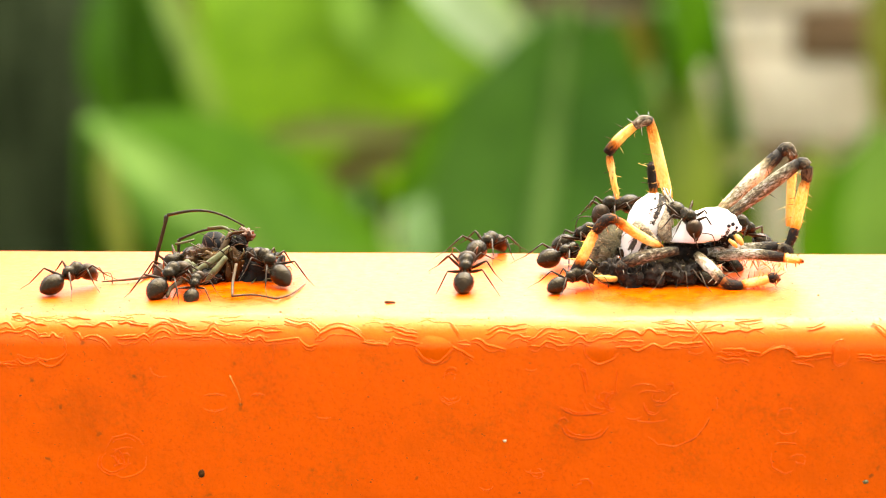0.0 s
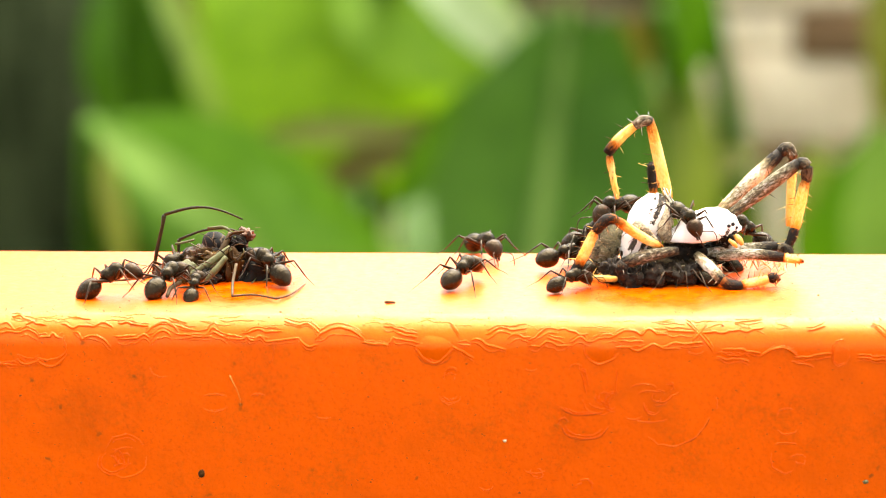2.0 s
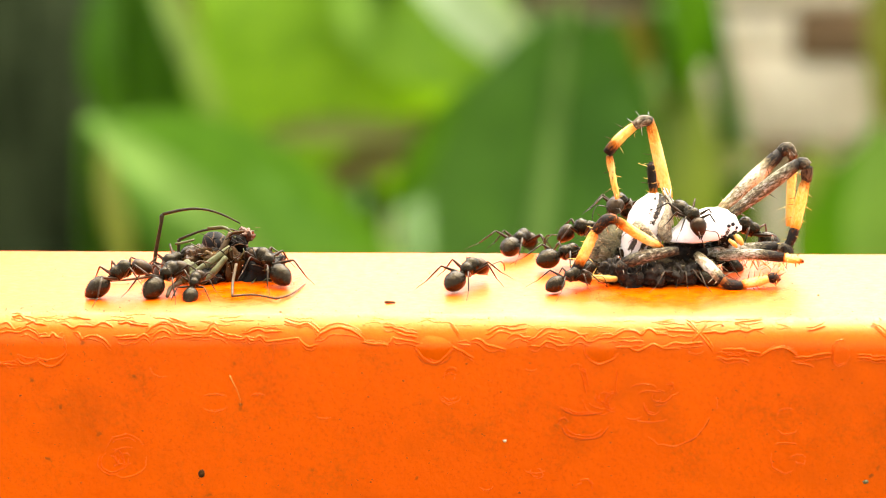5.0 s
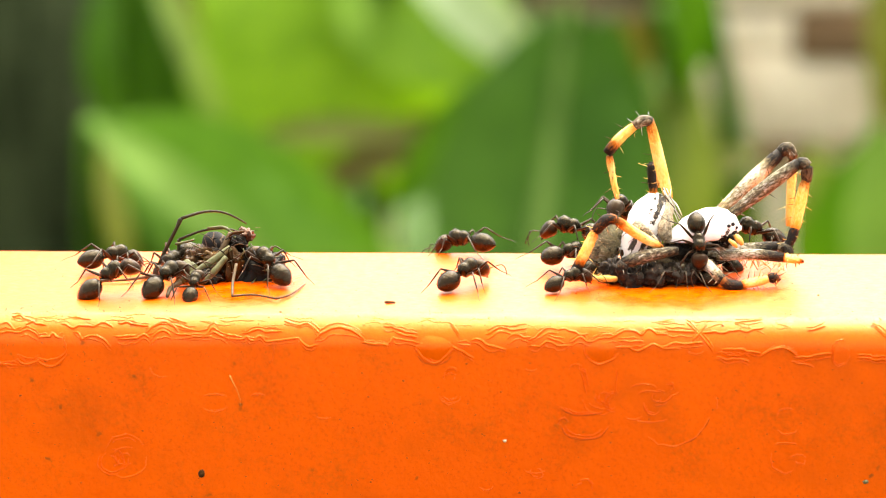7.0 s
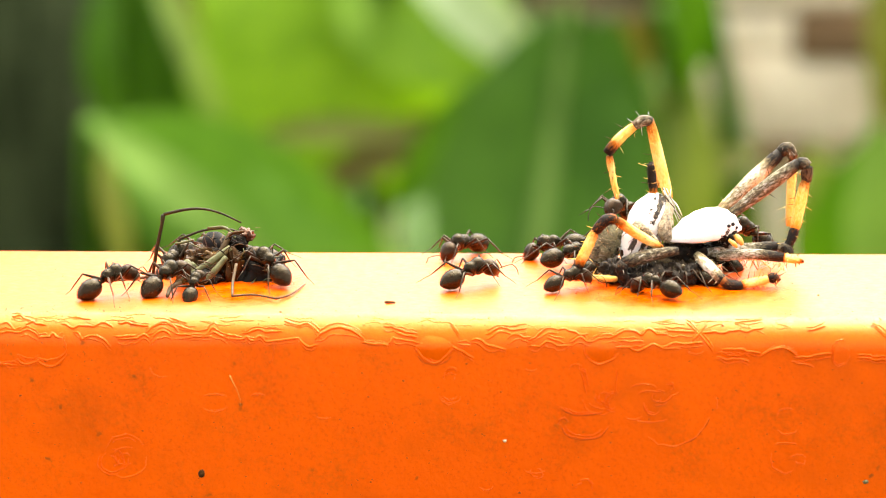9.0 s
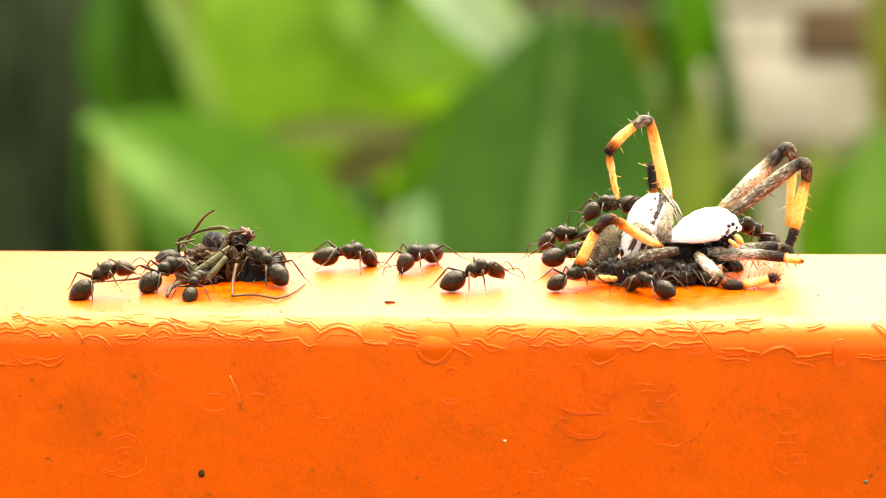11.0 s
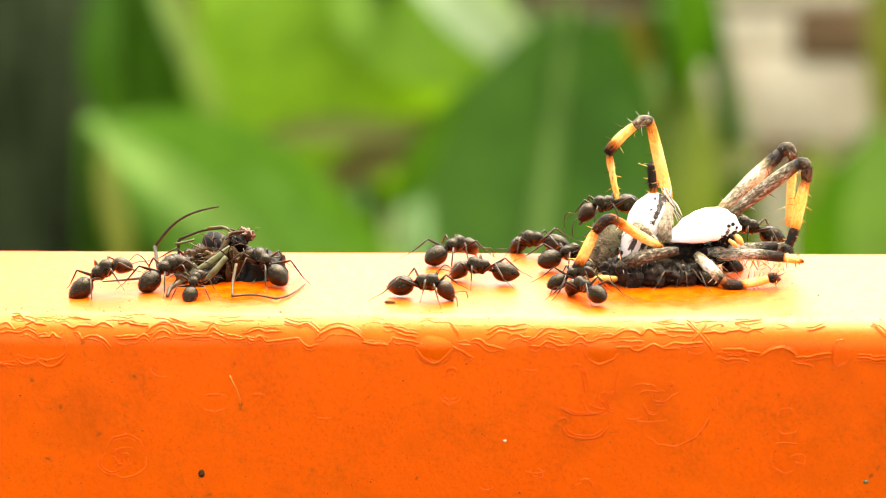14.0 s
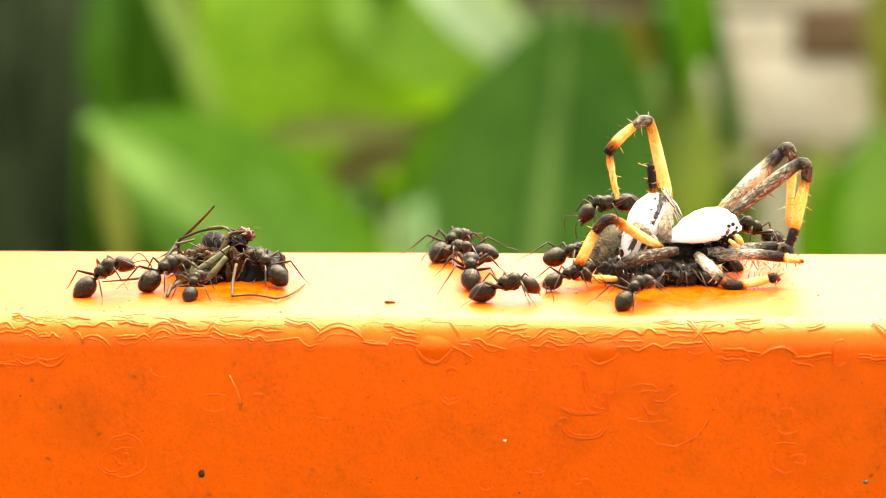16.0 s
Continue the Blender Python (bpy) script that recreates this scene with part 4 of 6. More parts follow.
walker("standing on the back of the large dead spider", [
    (0, 19.68, 9.37, 5.40, -135, -3), (2, 19.68, 9.37, 5.40, -135, -3), (3, 20.41, 10.21, 5.37, -113, 15), (4.2, 20.40, 10.18, 5.32, -113, 16), (6.3, 20.38, 10.15, 5.40, -113, 17), (7, 20.47, 10.15, 5.14, -112, 17), (9.2, 20.25, 10.15, 5.27, -113, 17),
    (10, 19.74, 9.49, 5.38, -125, 10), (11.3, 19.16, 9.92, 5.34, -153, -4), (12.5, 19.10, 9.96, 5.23, -153, -6), (14, 18.81, 9.96, 5.33, -154, -7), (16, 18.80, 9.97, 5.36, -154, -8)])
walker("reaching under the raised legs of the large dead spider", [(0, 33.79, 9.00, 3.14, 180, 32), (1.5, 33.79, 9.00, 3.14, 180, 32), (3, 34.15, 9.00, 3.05, 180, 20), (4, 34.25, 9.00, 2.90, 180, 27), (7, 35.06, 9.00, 2.87, 180, 14), (9.2, 34.10, 9.17, 2.86, -159, 28), (12.5, 35.03, 9.00, 2.93, 180, 20), (14, 34.80, 9.00, 2.97, 180, 11), (16, 34.93, 9.00, 2.95, 180, 18)])
for row in ((0, 19.51, 6.95, 1.38, -36, -5), (0, 19.35, 4.46, -0.49, -15, -3), (0, 20.60, 9.83, 2.45, -32, 2), (0, 26.78, 0.60, -0.11, 15, 4), (0, 27.79, 1.35, -0.26, 155, 0), (0, 30.60, 7.00, -0.30, 180, 4)):
    walker("crowded under the large dead spider", [row], scale=0.9)
# ants that stay at the small spider
walker("pulling at the small dead spider", [(0, -30.24, -2.96, 0.37, 61, 12), (4, -30.47, -2.89, 0.40, 58, 11), (9, -30.53, -2.64, 0.49, 54, 13), (11.3, -30.80, -0.58, 0.36, 51, 10), (16, -30.78, -0.48, 0.47, 49, 11)])
walker("crouching in front of the small dead spider", [(0, -27.51, -4.16, 0.18, 80, 21), (9, -27.55, -4.19, 0.33, 78, 20), (16, -27.55, -4.21, 0.35, 78, 19)], scale=0.8)
walker("climbing onto the small dead spider", [(0, -30.50, 5.60, -0.45, -130, -13), (3, -30.50, 5.60, -0.45, -130, -13), (9, -30.85, 5.81, -0.14, -115, -20), (12, -28.05, 5.49, -0.45, 15, -9), (16, -28.10, 5.50, -0.45, 14, -9)])
walker("gripping the small dead spider", [(0, -20.18, 1.42, 0.88, 128, 14), (4, -20.39, 1.48, 0.91, 131, 14), (9, -20.31, 1.45, 1.05, 130, 16), (12, -20.75, 1.48, 0.91, 131, 14), (16, -20.74, 1.36, 0.79, 132, 13)])
walker("lying across the small dead spider", [(0, -21.64, 6.52, -0.01, -15, -10), (9, -21.59, 6.92, 0.34, 143, -12), (12, -22.56, 5.66, 0.71, -18, -25), (16, -22.22, 5.60, 0.67, -19, -17)], scale=0.9)


# ---- the large dead spider ----
def leg_segment(name, pts, radii, bands, mat, parent, spines=10, seed=0, spine_len=1.15, label=""):
    rng = random.Random(seed)
    ctrl = curve_points(pts, 4) if len(pts) > 2 else [Vector(pts[0]).lerp(Vector(pts[1]), i / 8) for i in range(9)]
    n = len(ctrl)

    def sample(vals, u):
        u *= len(vals) - 1
        i = min(int(u), len(vals) - 2)
        return vals[i] + (vals[i + 1] - vals[i]) * (u - i)
    rad = [sample(radii, i / (n - 1)) * (0.8 if i in (0, n - 1) else 1) for i in range(n)]
    band = [sample(bands, i / (n - 1)) for i in range(n)]
    skin = loft(ctrl, rad, 10, 1.0, band)
    spikes = []
    for i in range(spines):
        k = rng.randrange(1, n - 1)
        d = (ctrl[k + 1] - ctrl[k - 1]).normalized()
        s = d.orthogonal().normalized()
        a = rng.uniform(0, 2 * math.pi)
        out = (s * math.cos(a) + d.cross(s) * math.sin(a) + d * 0.35).normalized()
        base = ctrl[k] + out * rad[k] * 0.7
        ln = spine_len * rng.uniform(0.6, 1.2)
        spikes.append(loft([base, base + out * ln * 0.6, base + out * ln], [0.045, 0.03, 0.006], 4, 1, [rng.choice((0.1, 0.8))] * 3))
    fuzz = hairs(skin[0], skin[1], spines * 22, 0.26, 0.018, rng, 0.0, -1.0)
    fuzz = (fuzz[0], fuzz[1], [min(1.0, band[min(range(n), key=lambda k: (ctrl[k] - Vector(p)).length_squared)] * 1.2) for p in fuzz[0]])
    v, f, b = merge(skin, *spikes, fuzz) if spines else skin
    way = 0.0
    grain = []
    for i in range(n):
        way += (ctrl[i] - ctrl[i - 1]).length if i else 0.0
        for k in range(10):
            a = 2 * math.pi * k / 10
            grain.append((way * 0.5 + seed * 3.1, rad[i] * math.cos(a) + seed, rad[i] * math.sin(a)))
    grain += [tuple(p) for p in v[len(grain):]]
    return part(name, mesh(name, v, f, mat, True, b, grain), parent, label)


def spider_leg(parent, pieces, seed, mat):
    """pieces: (name, points, radii, bands); the first is the leg itself, the others are its joints' segments."""
    first = None
    for i, (nm, pts, radii, bands, *own) in enumerate(pieces):
        ob = leg_segment("leg" if i == 0 else nm, pts, radii, bands, own[0] if own else mat, first or parent, 5 if nm == "patella" else 13, seed * 10 + i)
        first = first or ob


def build_large_spider():
    rng = random.Random(5)
    sp = thing("spider", "large dead spider with silvery-white body and yellow-black banded legs", "spider")

    def shell(name, a, b, widths, flat, mat, band_fn, label, seg=28, lean=(0, 0, 1)):
        a, b = Vector(a), Vector(b)
        n = 56
        pts, rad = [], []
        for i in range(n + 1):
            t = i / n
            pts.append(a.lerp(b, t))
            u = t * (len(widths) - 1)
            k = min(int(u), len(widths) - 2)
            w = widths[k] + (widths[k + 1] - widths[k]) * (u - k)
            edge = math.sqrt(max(0.0, 1 - (2 * t - 1) ** 4))
            rad.append(max(0.02, w * (0.35 + 0.65 * edge) if 0.02 < t < 0.98 else w * 0.22))
        v, f, _ = loft(pts, rad, seg, flat, up=lean)
        v = [tuple(Vector(p) * (1 + 0.012 * noise.noise((p[0] * 0.8, p[1] * 0.8, p[2] * 0.8)))) for p in v]
        me = mesh(name, v, f, mat, True, [band_fn(Vector(p)) for p in v])
        ob = part(name, me, sp, label)
        h = hairs(v, f, 300 if name == "abdomen" else 60, 0.3, 0.016, rng, 0.0, -0.5)
        part("hair", mesh("hair", h[0], h[1], SILK, False), ob, "fine pale hair")
        return ob

    # head shield: a dome over a flat rim, pointed behind
    def blend(vals, t):
        u = t * (len(vals) - 1)
        k = min(int(u), len(vals) - 2)
        w = u - k
        w = w * w * (3 - 2 * w)
        return vals[k] + (vals[k + 1] - vals[k]) * w
    rear, front = Vector((25.18, 5.2, 4.14)), Vector((34.01, 4.6, 5.5))
    v, f, marks = [], [], []
    for i in range(41):
        t = i / 40
        c = rear.lerp(front, t)
        wide = blend([0.12, 1.5, 2.5, 2.95, 3.0, 2.8, 2.4, 1.7, 0.25], t)
        high = blend([0.15, 1.3, 2.3, 2.85, 3.05, 3.0, 2.6, 1.9, 0.4], t)
        for k in range(32):
            a = 2 * math.pi * k / 32
            up = high * math.sin(a) if math.sin(a) > 0 else 0.22 * high * math.sin(a)
            p = c + Vector((0.12 * up, -wide * math.cos(a), up))
            p += Vector((0, 0, 0.10)) * noise.noise((p.x * 0.9, p.y * 0.9, p.z * 0.9))
            v.append(tuple(p))
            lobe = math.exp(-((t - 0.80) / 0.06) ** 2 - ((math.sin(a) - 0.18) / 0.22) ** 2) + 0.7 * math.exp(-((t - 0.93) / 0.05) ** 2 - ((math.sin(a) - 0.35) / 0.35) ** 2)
            # dark lobes at the face; the low underside is darker all round
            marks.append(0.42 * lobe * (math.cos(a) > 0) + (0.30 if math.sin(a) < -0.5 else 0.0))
    for i in range(40):
        f += [(i * 32 + k, i * 32 + (k + 1) % 32, (i + 1) * 32 + (k + 1) % 32, (i + 1) * 32 + k) for k in range(32)]
    f += [tuple(range(31, -1, -1)), tuple(range(40 * 32, 41 * 32))]
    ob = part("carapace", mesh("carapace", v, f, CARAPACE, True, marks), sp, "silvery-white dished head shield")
    h = hairs(v, f, 90, 0.28, 0.016, rng, 0.0, -0.2)
    part("hair", mesh("hair", h[0], h[1], SILK, False), ob, "fine pale hair")

    tail, neck = Vector((21.29, 6.0, 0.06)), Vector((24.69, 7.0, 9.09))
    spine = (neck - tail).normalized()
    right = Vector((spine.z, 0, -spine.x))

    def mottle(p):
        """Dark streaks: a band along the hinder edge, thin lines low down."""
        u, q = (p - tail).dot(spine) / (neck - tail).length, (p - tail).dot(right)
        line = noise.noise((q * 1.5, u * 2.6, 3)) + 0.6 * noise.noise((q * 3.6, u * 4.0, 8))
        edge = max(0.0, min(1.0, (q + 1.5 - 0.7 * u) / 0.5))
        low = max(0.0, min(1.0, (0.52 - u) / 0.2))
        return edge * (0.08 + 0.42 * line) + low * (0.06 + 0.5 * line) - 0.12 * (1 - edge) * (1 - low)
    shell("abdomen", tail, neck, [1.3, 2.0, 2.35, 2.45, 2.3, 1.5], 0.95, BELLY, mottle, "silvery-white abdomen with dark brown mottling", seg=48, lean=(0.7, 0, 0.7))
    def hairy(name, pts, radii, label, count, length, away, skin):
        w = loft(curve_points(pts, 8), [radii[k // 8] + (radii[min(k // 8 + 1, len(radii) - 1)] - radii[k // 8]) * (k % 8) / 8 for k in range(8 * (len(pts) - 1) + 1)], 24)
        w = ([tuple(Vector(p) + Vector([0.25 * noise.noise((p[0] * 1.1 + q, p[1] * 1.1, p[2] * 1.1)) for q in (0, 7, 13)])) for p in w[0]], w[1], w[2])
        ob = part(name, mesh(name, w[0], w[1], skin), sp, label)
        for mat, tone, share in ((HAIR_TAN, "tan hair", 1.0), (HAIR_BLACK, "black hair", 0.6), (HAIR_GREY, "grey hair", 1.6)):
            h = hairs(w[0], w[1], int(count * share), length, 0.026, rng, 0.9, -1.0, away)
            part("hair", mesh("hair", h[0], h[1], mat, False), ob, tone)
    hairy("waist", [(25.96, 6.50, 8.61), (25.52, 5.20, 6.73), (25.25, 4.60, 5.22), (26.58, 4.80, 3.71)], [0.4, 0.7, 0.85, 0.5], "brown, tan and white mottled hairy waist", 90, 0.45, (0.3, 0, -1), WAIST)
    hairy("flank", [(21.68, 3.40, 6.49), (22.84, 3.20, 5.68), (23.63, 3.20, 4.56), (24.49, 3.40, 3.79)], [0.3, 0.6, 0.7, 0.4], "dark mottled flank", 60, 0.35, (0.5, 0, -1), WAIST)
    hairy("underside", [(17.65, 6.00, 0.58), (18.43, 6.50, 2.40), (19.21, 7.00, 3.95), (20.52, 7.50, 4.83)], [1.0, 1.7, 1.7, 1.0], "dark olive mottled underside", 240, 0.5, (-1, 0, 0.4), SCALES)
    w = loft([(21.74, 5.00, 0.58), (24.97, 5.00, 1.12), (28.20, 5.00, 1.27), (31.42, 5.00, 1.68)], [1.0, 1.7, 1.6, 1.0], 12)
    part("breastplate", mesh("breastplate", w[0], w[1], BROWN_HAIR), sp, "dark brown underside")
    # added lumps; the shade under the spider is put into their near-black colour
    for k, (at, size) in enumerate((((21.46, 0.16, 0.90), (1.6, 1.5, 1.1)), ((24.03, 0.43, 1.10), (2.0, 1.8, 1.3)), ((26.94, 0.97, 1.10), (2.0, 1.8, 1.3)), ((29.81, 2.42, 1.00), (1.8, 1.6, 1.2)), ((19.32, 2.05, 1.20), (1.6, 1.6, 1.4)), ((27.20, 5.00, 2.66), (2.2, 1.6, 1.3)), ((29.79, 5.00, 2.54), (2.2, 1.6, 1.2)), ((32.36, 5.00, 3.14), (1.8, 1.5, 1.2)))):
        c = Vector(at)
        q = blob(2, lambda t: math.sqrt(max(0, 1 - (2 * t - 1) ** 2)), 30, 1, 0, 24, -1)
        v = [tuple(c + Vector([p[n] * size[n] for n in range(3)]) * (1 + 0.4 * noise.noise((p[0] * 2.4 + k * 5, p[1] * 2.4, p[2] * 2.4)) + 0.25 * noise.noise((p[0] * 6 + k * 5, p[1] * 6, p[2] * 6)))) for p in q[0]]
        ob = part("shaded_underside", mesh("shaded_underside", v, q[1], SHADED_REMAINS), sp, "blackish remains with the shade under the spider painted in")
        h = hairs(v, q[1], 160, 0.7, 0.03, rng, 0.2, -0.6)
        part("hair", mesh("hair", h[0], h[1], HAIR_BLACK, False), ob, "black hair")
        h = hairs(v, q[1], 30, 0.6, 0.02, rng, 0.4, -0.6)
        part("hair", mesh("hair", h[0], h[1], HAIR_TAN, False), ob, "tan hair")
    # pale strands between the raised leg and the shield
    for i in range(16):
        a = Vector((25.59, 7.00, 9.42)) + Vector((rng.uniform(-0.5, 0.5), rng.uniform(-1, 1), rng.uniform(-0.8, 0.6)))
        b = Vector((27.12, 5.00, 6.58)) + Vector((rng.uniform(-1.8, 0.6), rng.uniform(-1, 1), rng.uniform(-1.2, 0.4)))
        w = loft(curve_points([a, (a + b) / 2 + Vector((rng.uniform(-0.25, 0.25), 0, rng.uniform(-0.2, 0.3))), b], 4), [0.07, 0.08, 0.08, 0.07, 0.07, 0.06, 0.05, 0.04, 0.03], 5)
        part("strand", mesh("strand", w[0], w[1], rng.choice((HAIR_GREY, SILK, HAIR_GREY, BROWN_HAIR))), sp, "pale stiff strand")
    # face: dark eye mound, eyes, jaws and palps
    lumps = []
    for at, r in (((31.16, 2.90, 5.51), 0.45), ((31.68, 2.80, 5.01), 0.55), ((32.58, 2.80, 4.88), 0.5), ((32.09, 2.90, 4.20), 0.5), ((33.11, 3.20, 5.31), 0.4)):
        c = Vector(at)
        q = blob(2 * r, lambda t: r * math.sqrt(max(0, 1 - (2 * t - 1) ** 2)), 12, 1, 0, 10, -r)
        lumps.append(([tuple(c + Vector(p) * (1 + 0.35 * noise.noise((p[0] * 3 + c.x, p[1] * 3, p[2] * 3 + c.z)))) for p in q[0]], q[1], q[2]))
    w = merge(*lumps)
    ob = part("face", mesh("face", w[0], w[1], HAIR_BLACK), sp, "blackish bristly face")
    h = hairs(w[0], w[1], 120, 0.35, 0.02, rng, 0.0, -1.0)
    part("hair", mesh("hair", h[0], h[1], HAIR_GREY, False), ob, "grey hair")
    for at, r in (((32.40, 2.60, 6.38), 0.22), ((32.87, 2.90, 6.51), 0.24), ((33.36, 3.30, 6.02), 0.16)):
        e = blob(2 * r, lambda t: r * math.sqrt(max(0, 1 - (2 * t - 1) ** 2)), 10, 1, 0, 8, -r)
        part("eye", mesh("eye", e[0], e[1], EYE), sp, "glossy black eye", at=pose(*[c * MM for c in at]))
    for pts, r in (((((32.99, 3.20, 5.31)), ((33.59, 2.60, 4.80)), ((33.97, 2.40, 4.19))), [0.25, 0.42, 0.2]), ((((32.40, 2.20, 4.83)), ((32.95, 1.80, 4.47)), ((33.28, 1.80, 4.08))), [0.2, 0.3, 0.15])):
        w = loft(curve_points(pts, 4), [r[0] + (r[1] - r[0]) * min(1, i / 4) if i < 5 else r[1] + (r[2] - r[1]) * (i - 4) / 4 for i in range(9)], 9)
        part("palp", mesh("palp", w[0], w[1], PALP), sp, "short orange-yellow palp")

    # raised leg over the abdomen
    spider_leg(sp, [("femur", [(25.94, 8.00, 8.26), (24.89, 8.00, 12.11), (23.56, 8.00, 17.53)], [0.55, 0.70, 0.70, 0.58], [0.45, 0.0, 0.0, 0.1, 0.7]),
                    ("patella", [(23.83, 8.00, 17.26), (22.79, 8.00, 17.39), (21.77, 8.00, 16.73)], [0.62, 0.66, 0.55], [0.8, 0.5, 0.45], LEG_GREY),
                    ("tibia", [(22.03, 8.00, 16.93), (20.24, 8.00, 15.41), (18.72, 8.00, 13.55)], [0.5, 0.6, 0.66], [0.5, 0.05, 0.0, 0.7, 1.0]),
                    ("metatarsus", [(18.99, 8.00, 13.29), (19.41, 8.00, 11.04), (20.03, 8.00, 8.25)], [0.45, 0.38, 0.32], [0.6, 0.0, 0.05, 0.2]),], 1, LEG_BAND)
    spider_leg(sp, [("femur", [(24.46, 11.00, 7.56), (24.15, 11.00, 9.84), (23.99, 11.00, 11.71)], [0.45, 0.52, 0.45], [0.2, 0.9, 1.0, 1.0]),
                    ("tibia", [(23.99, 11.00, 11.65), (24.79, 13.00, 10.60), (25.23, 15.00, 8.13)], [0.4, 0.4, 0.3], [0.9, 0.3, 0.0])], 2, LEG_BAND)
    # bent leg in front of the abdomen
    spider_leg(sp, [("femur", [(24.81, 1.50, 4.00), (22.04, 0.50, 5.81), (19.28, -0.50, 7.88)], [0.45, 0.58, 0.58], [0.7, 0.1, 0.0, 0.25, 0.8]),
                    ("patella", [(19.40, -0.50, 7.88), (18.25, -0.80, 7.82), (16.99, -1.00, 6.43)], [0.6, 0.66, 0.58], [0.7, 0.9, 0.8]),
                    ("tibia", [(17.11, -1.00, 6.69), (15.88, -1.00, 3.94), (14.52, -1.00, 1.18)], [0.55, 0.62, 0.6], [0.6, 0.0, 0.05, 0.9, 1.0]),
                    ("metatarsus", [(14.64, -1.00, 1.31), (16.64, -0.60, 1.08), (19.67, 0.00, 0.80)], [0.45, 0.38, 0.34], [0.7, 0.1, 0.0, 0.05])], 4, LEG_BAND)
    # grey folded leg under the abdomen
    spider_leg(sp, [("femur", [(26.61, 1.50, 3.74), (23.35, 0.50, 3.45), (20.22, -1.00, 2.90)], [0.55, 0.76, 0.72], [0.8, 0.55, 0.52, 0.85]),
                    ("patella", [(20.34, -1.00, 3.03), (20.11, -1.00, 1.98), (20.63, -1.00, 0.93)], [0.7, 0.7, 0.55], [0.8, 0.9, 0.9]),
                    ("tibia", [(20.63, -1.00, 1.20), (21.29, -0.80, 0.23), (22.41, -0.30, -0.17)], [0.55, 0.55, 0.4], [0.9, 1.0, 0.8])], 5, LEG_GREY)
    # leg stretched to the front right
    spider_leg(sp, [("femur", [(28.70, 2.00, 3.22), (30.15, 0.50, 2.02), (31.56, -1.20, 0.88)], [0.55, 0.72, 0.62], [0.8, 0.30, 0.1, 0.4, 0.9], LEG_CREAM),
                    ("patella", [(31.43, -1.20, 1.01), (32.44, -1.50, 0.50), (33.71, -1.50, 0.44)], [0.6, 0.68, 0.55], [0.7, 0.9, 0.9]),
                    ("tibia", [(33.46, -1.50, 0.51), (35.00, -1.20, 0.76), (36.79, -1.00, 1.11)], [0.5, 0.5, 0.45], [0.7, 0.0, 0.0, 0.2]),
                    ("tarsus", [(36.67, -1.00, 1.11), (37.30, -1.00, 1.24), (37.80, -1.20, 0.83)], [0.5, 0.62, 0.3], [0.8, 0.9, 0.7])], 6, LEG_BAND)
    # long low leg under the raised pair
    spider_leg(sp, [("femur", [(30.11, 3.50, 3.05), (34.20, 4.00, 3.26), (38.30, 4.50, 3.55)], [0.55, 0.74, 0.64], [0.45, 0.25, 0.25, 0.4, 0.8, 1.0]),
                    ("tibia", [(38.18, 4.50, 3.42), (39.16, 4.00, 3.41), (39.51, 3.50, 2.74)], [0.55, 0.6, 0.5], [0.3, 0.8, 0.9])], 7, LEG_GREY)
    spider_leg(sp, [("femur", [(31.11, 3.00, 2.58), (35.08, 3.00, 2.99), (38.82, 3.00, 2.60)], [0.5, 0.62, 0.62], [0.5, 0.30, 0.20, 0.4, 0.9, 1.0], LEG_GREY),
                    ("tarsus", [(38.69, 3.00, 2.60), (39.68, 2.60, 2.55), (41.0, 2.40, 2.25)], [0.55, 0.50, 0.44, 0.16], [0.9, 0.05, 0.0, 0.2, 0.9])], 8, LEG_BAND)
    # the raised pair
    spider_leg(sp, [("femur", [(31.52, 9.00, 6.31), (35.43, 10.00, 9.83), (38.96, 11.00, 13.09)], [0.55, 0.88, 0.78], [0.45, 0.46, 0.46, 0.28, 0.05, 0.9, 1.0], LEG_CREAM),
                    ("patella", [(38.83, 11.00, 12.95), (39.72, 11.00, 13.62), (40.54, 11.00, 12.42)], [0.72, 0.75, 0.6], [0.95, 0.7, 0.6], LEG_GREY),
                    ("tibia", [(40.41, 11.00, 12.56), (40.25, 11.00, 9.08), (40.12, 11.00, 4.37)], [0.55, 0.5, 0.4], [0.8, 0.1, 0.0, 0.1])], 9, LEG_BAND)
    spider_leg(sp, [("femur", [(32.43, 6.00, 6.49), (36.47, 6.00, 9.82), (40.51, 6.00, 12.99)], [0.55, 0.86, 0.74], [0.9, 0.52, 0.50, 0.50, 0.45, 0.35, 1.0], LEG_GREY),
                    ("patella", [(40.38, 6.00, 12.86), (41.29, 6.00, 12.73), (41.48, 6.00, 10.75)], [0.7, 0.74, 0.62], [0.9, 0.65, 0.7], LEG_GREY),
                    ("tibia", [(41.34, 6.00, 11.02), (40.72, 5.50, 8.35), (40.11, 5.00, 5.29)], [0.55, 0.68, 0.6], [0.7, 0.0, 0.0, 0.3]),
                    ("metatarsus", [(40.17, 5.00, 5.56), (39.70, 4.50, 4.28), (38.91, 4.00, 3.01)], [0.56, 0.55, 0.4], [0.8, 1.0, 0.8])], 10, LEG_BAND)
    # loose threads between the legs
    for i in range(16):
        a = Vector((17.43, 2.50, 0.15)) + Vector((rng.uniform(-2.5, 3), rng.uniform(-1.5, 1.5), 0))
        b = a + Vector((rng.uniform(-1.5, 1.5), rng.uniform(-1, 1), 0))
        m = (a + b) / 2 + Vector((rng.uniform(-0.5, 0.5), 0, rng.uniform(0.2, 0.8)))
        w = loft(curve_points([a, m, b], 5), [0.03] * 11, 4)
        part("thread", mesh("thread", w[0], w[1], SILK), sp, "fine pale thread")
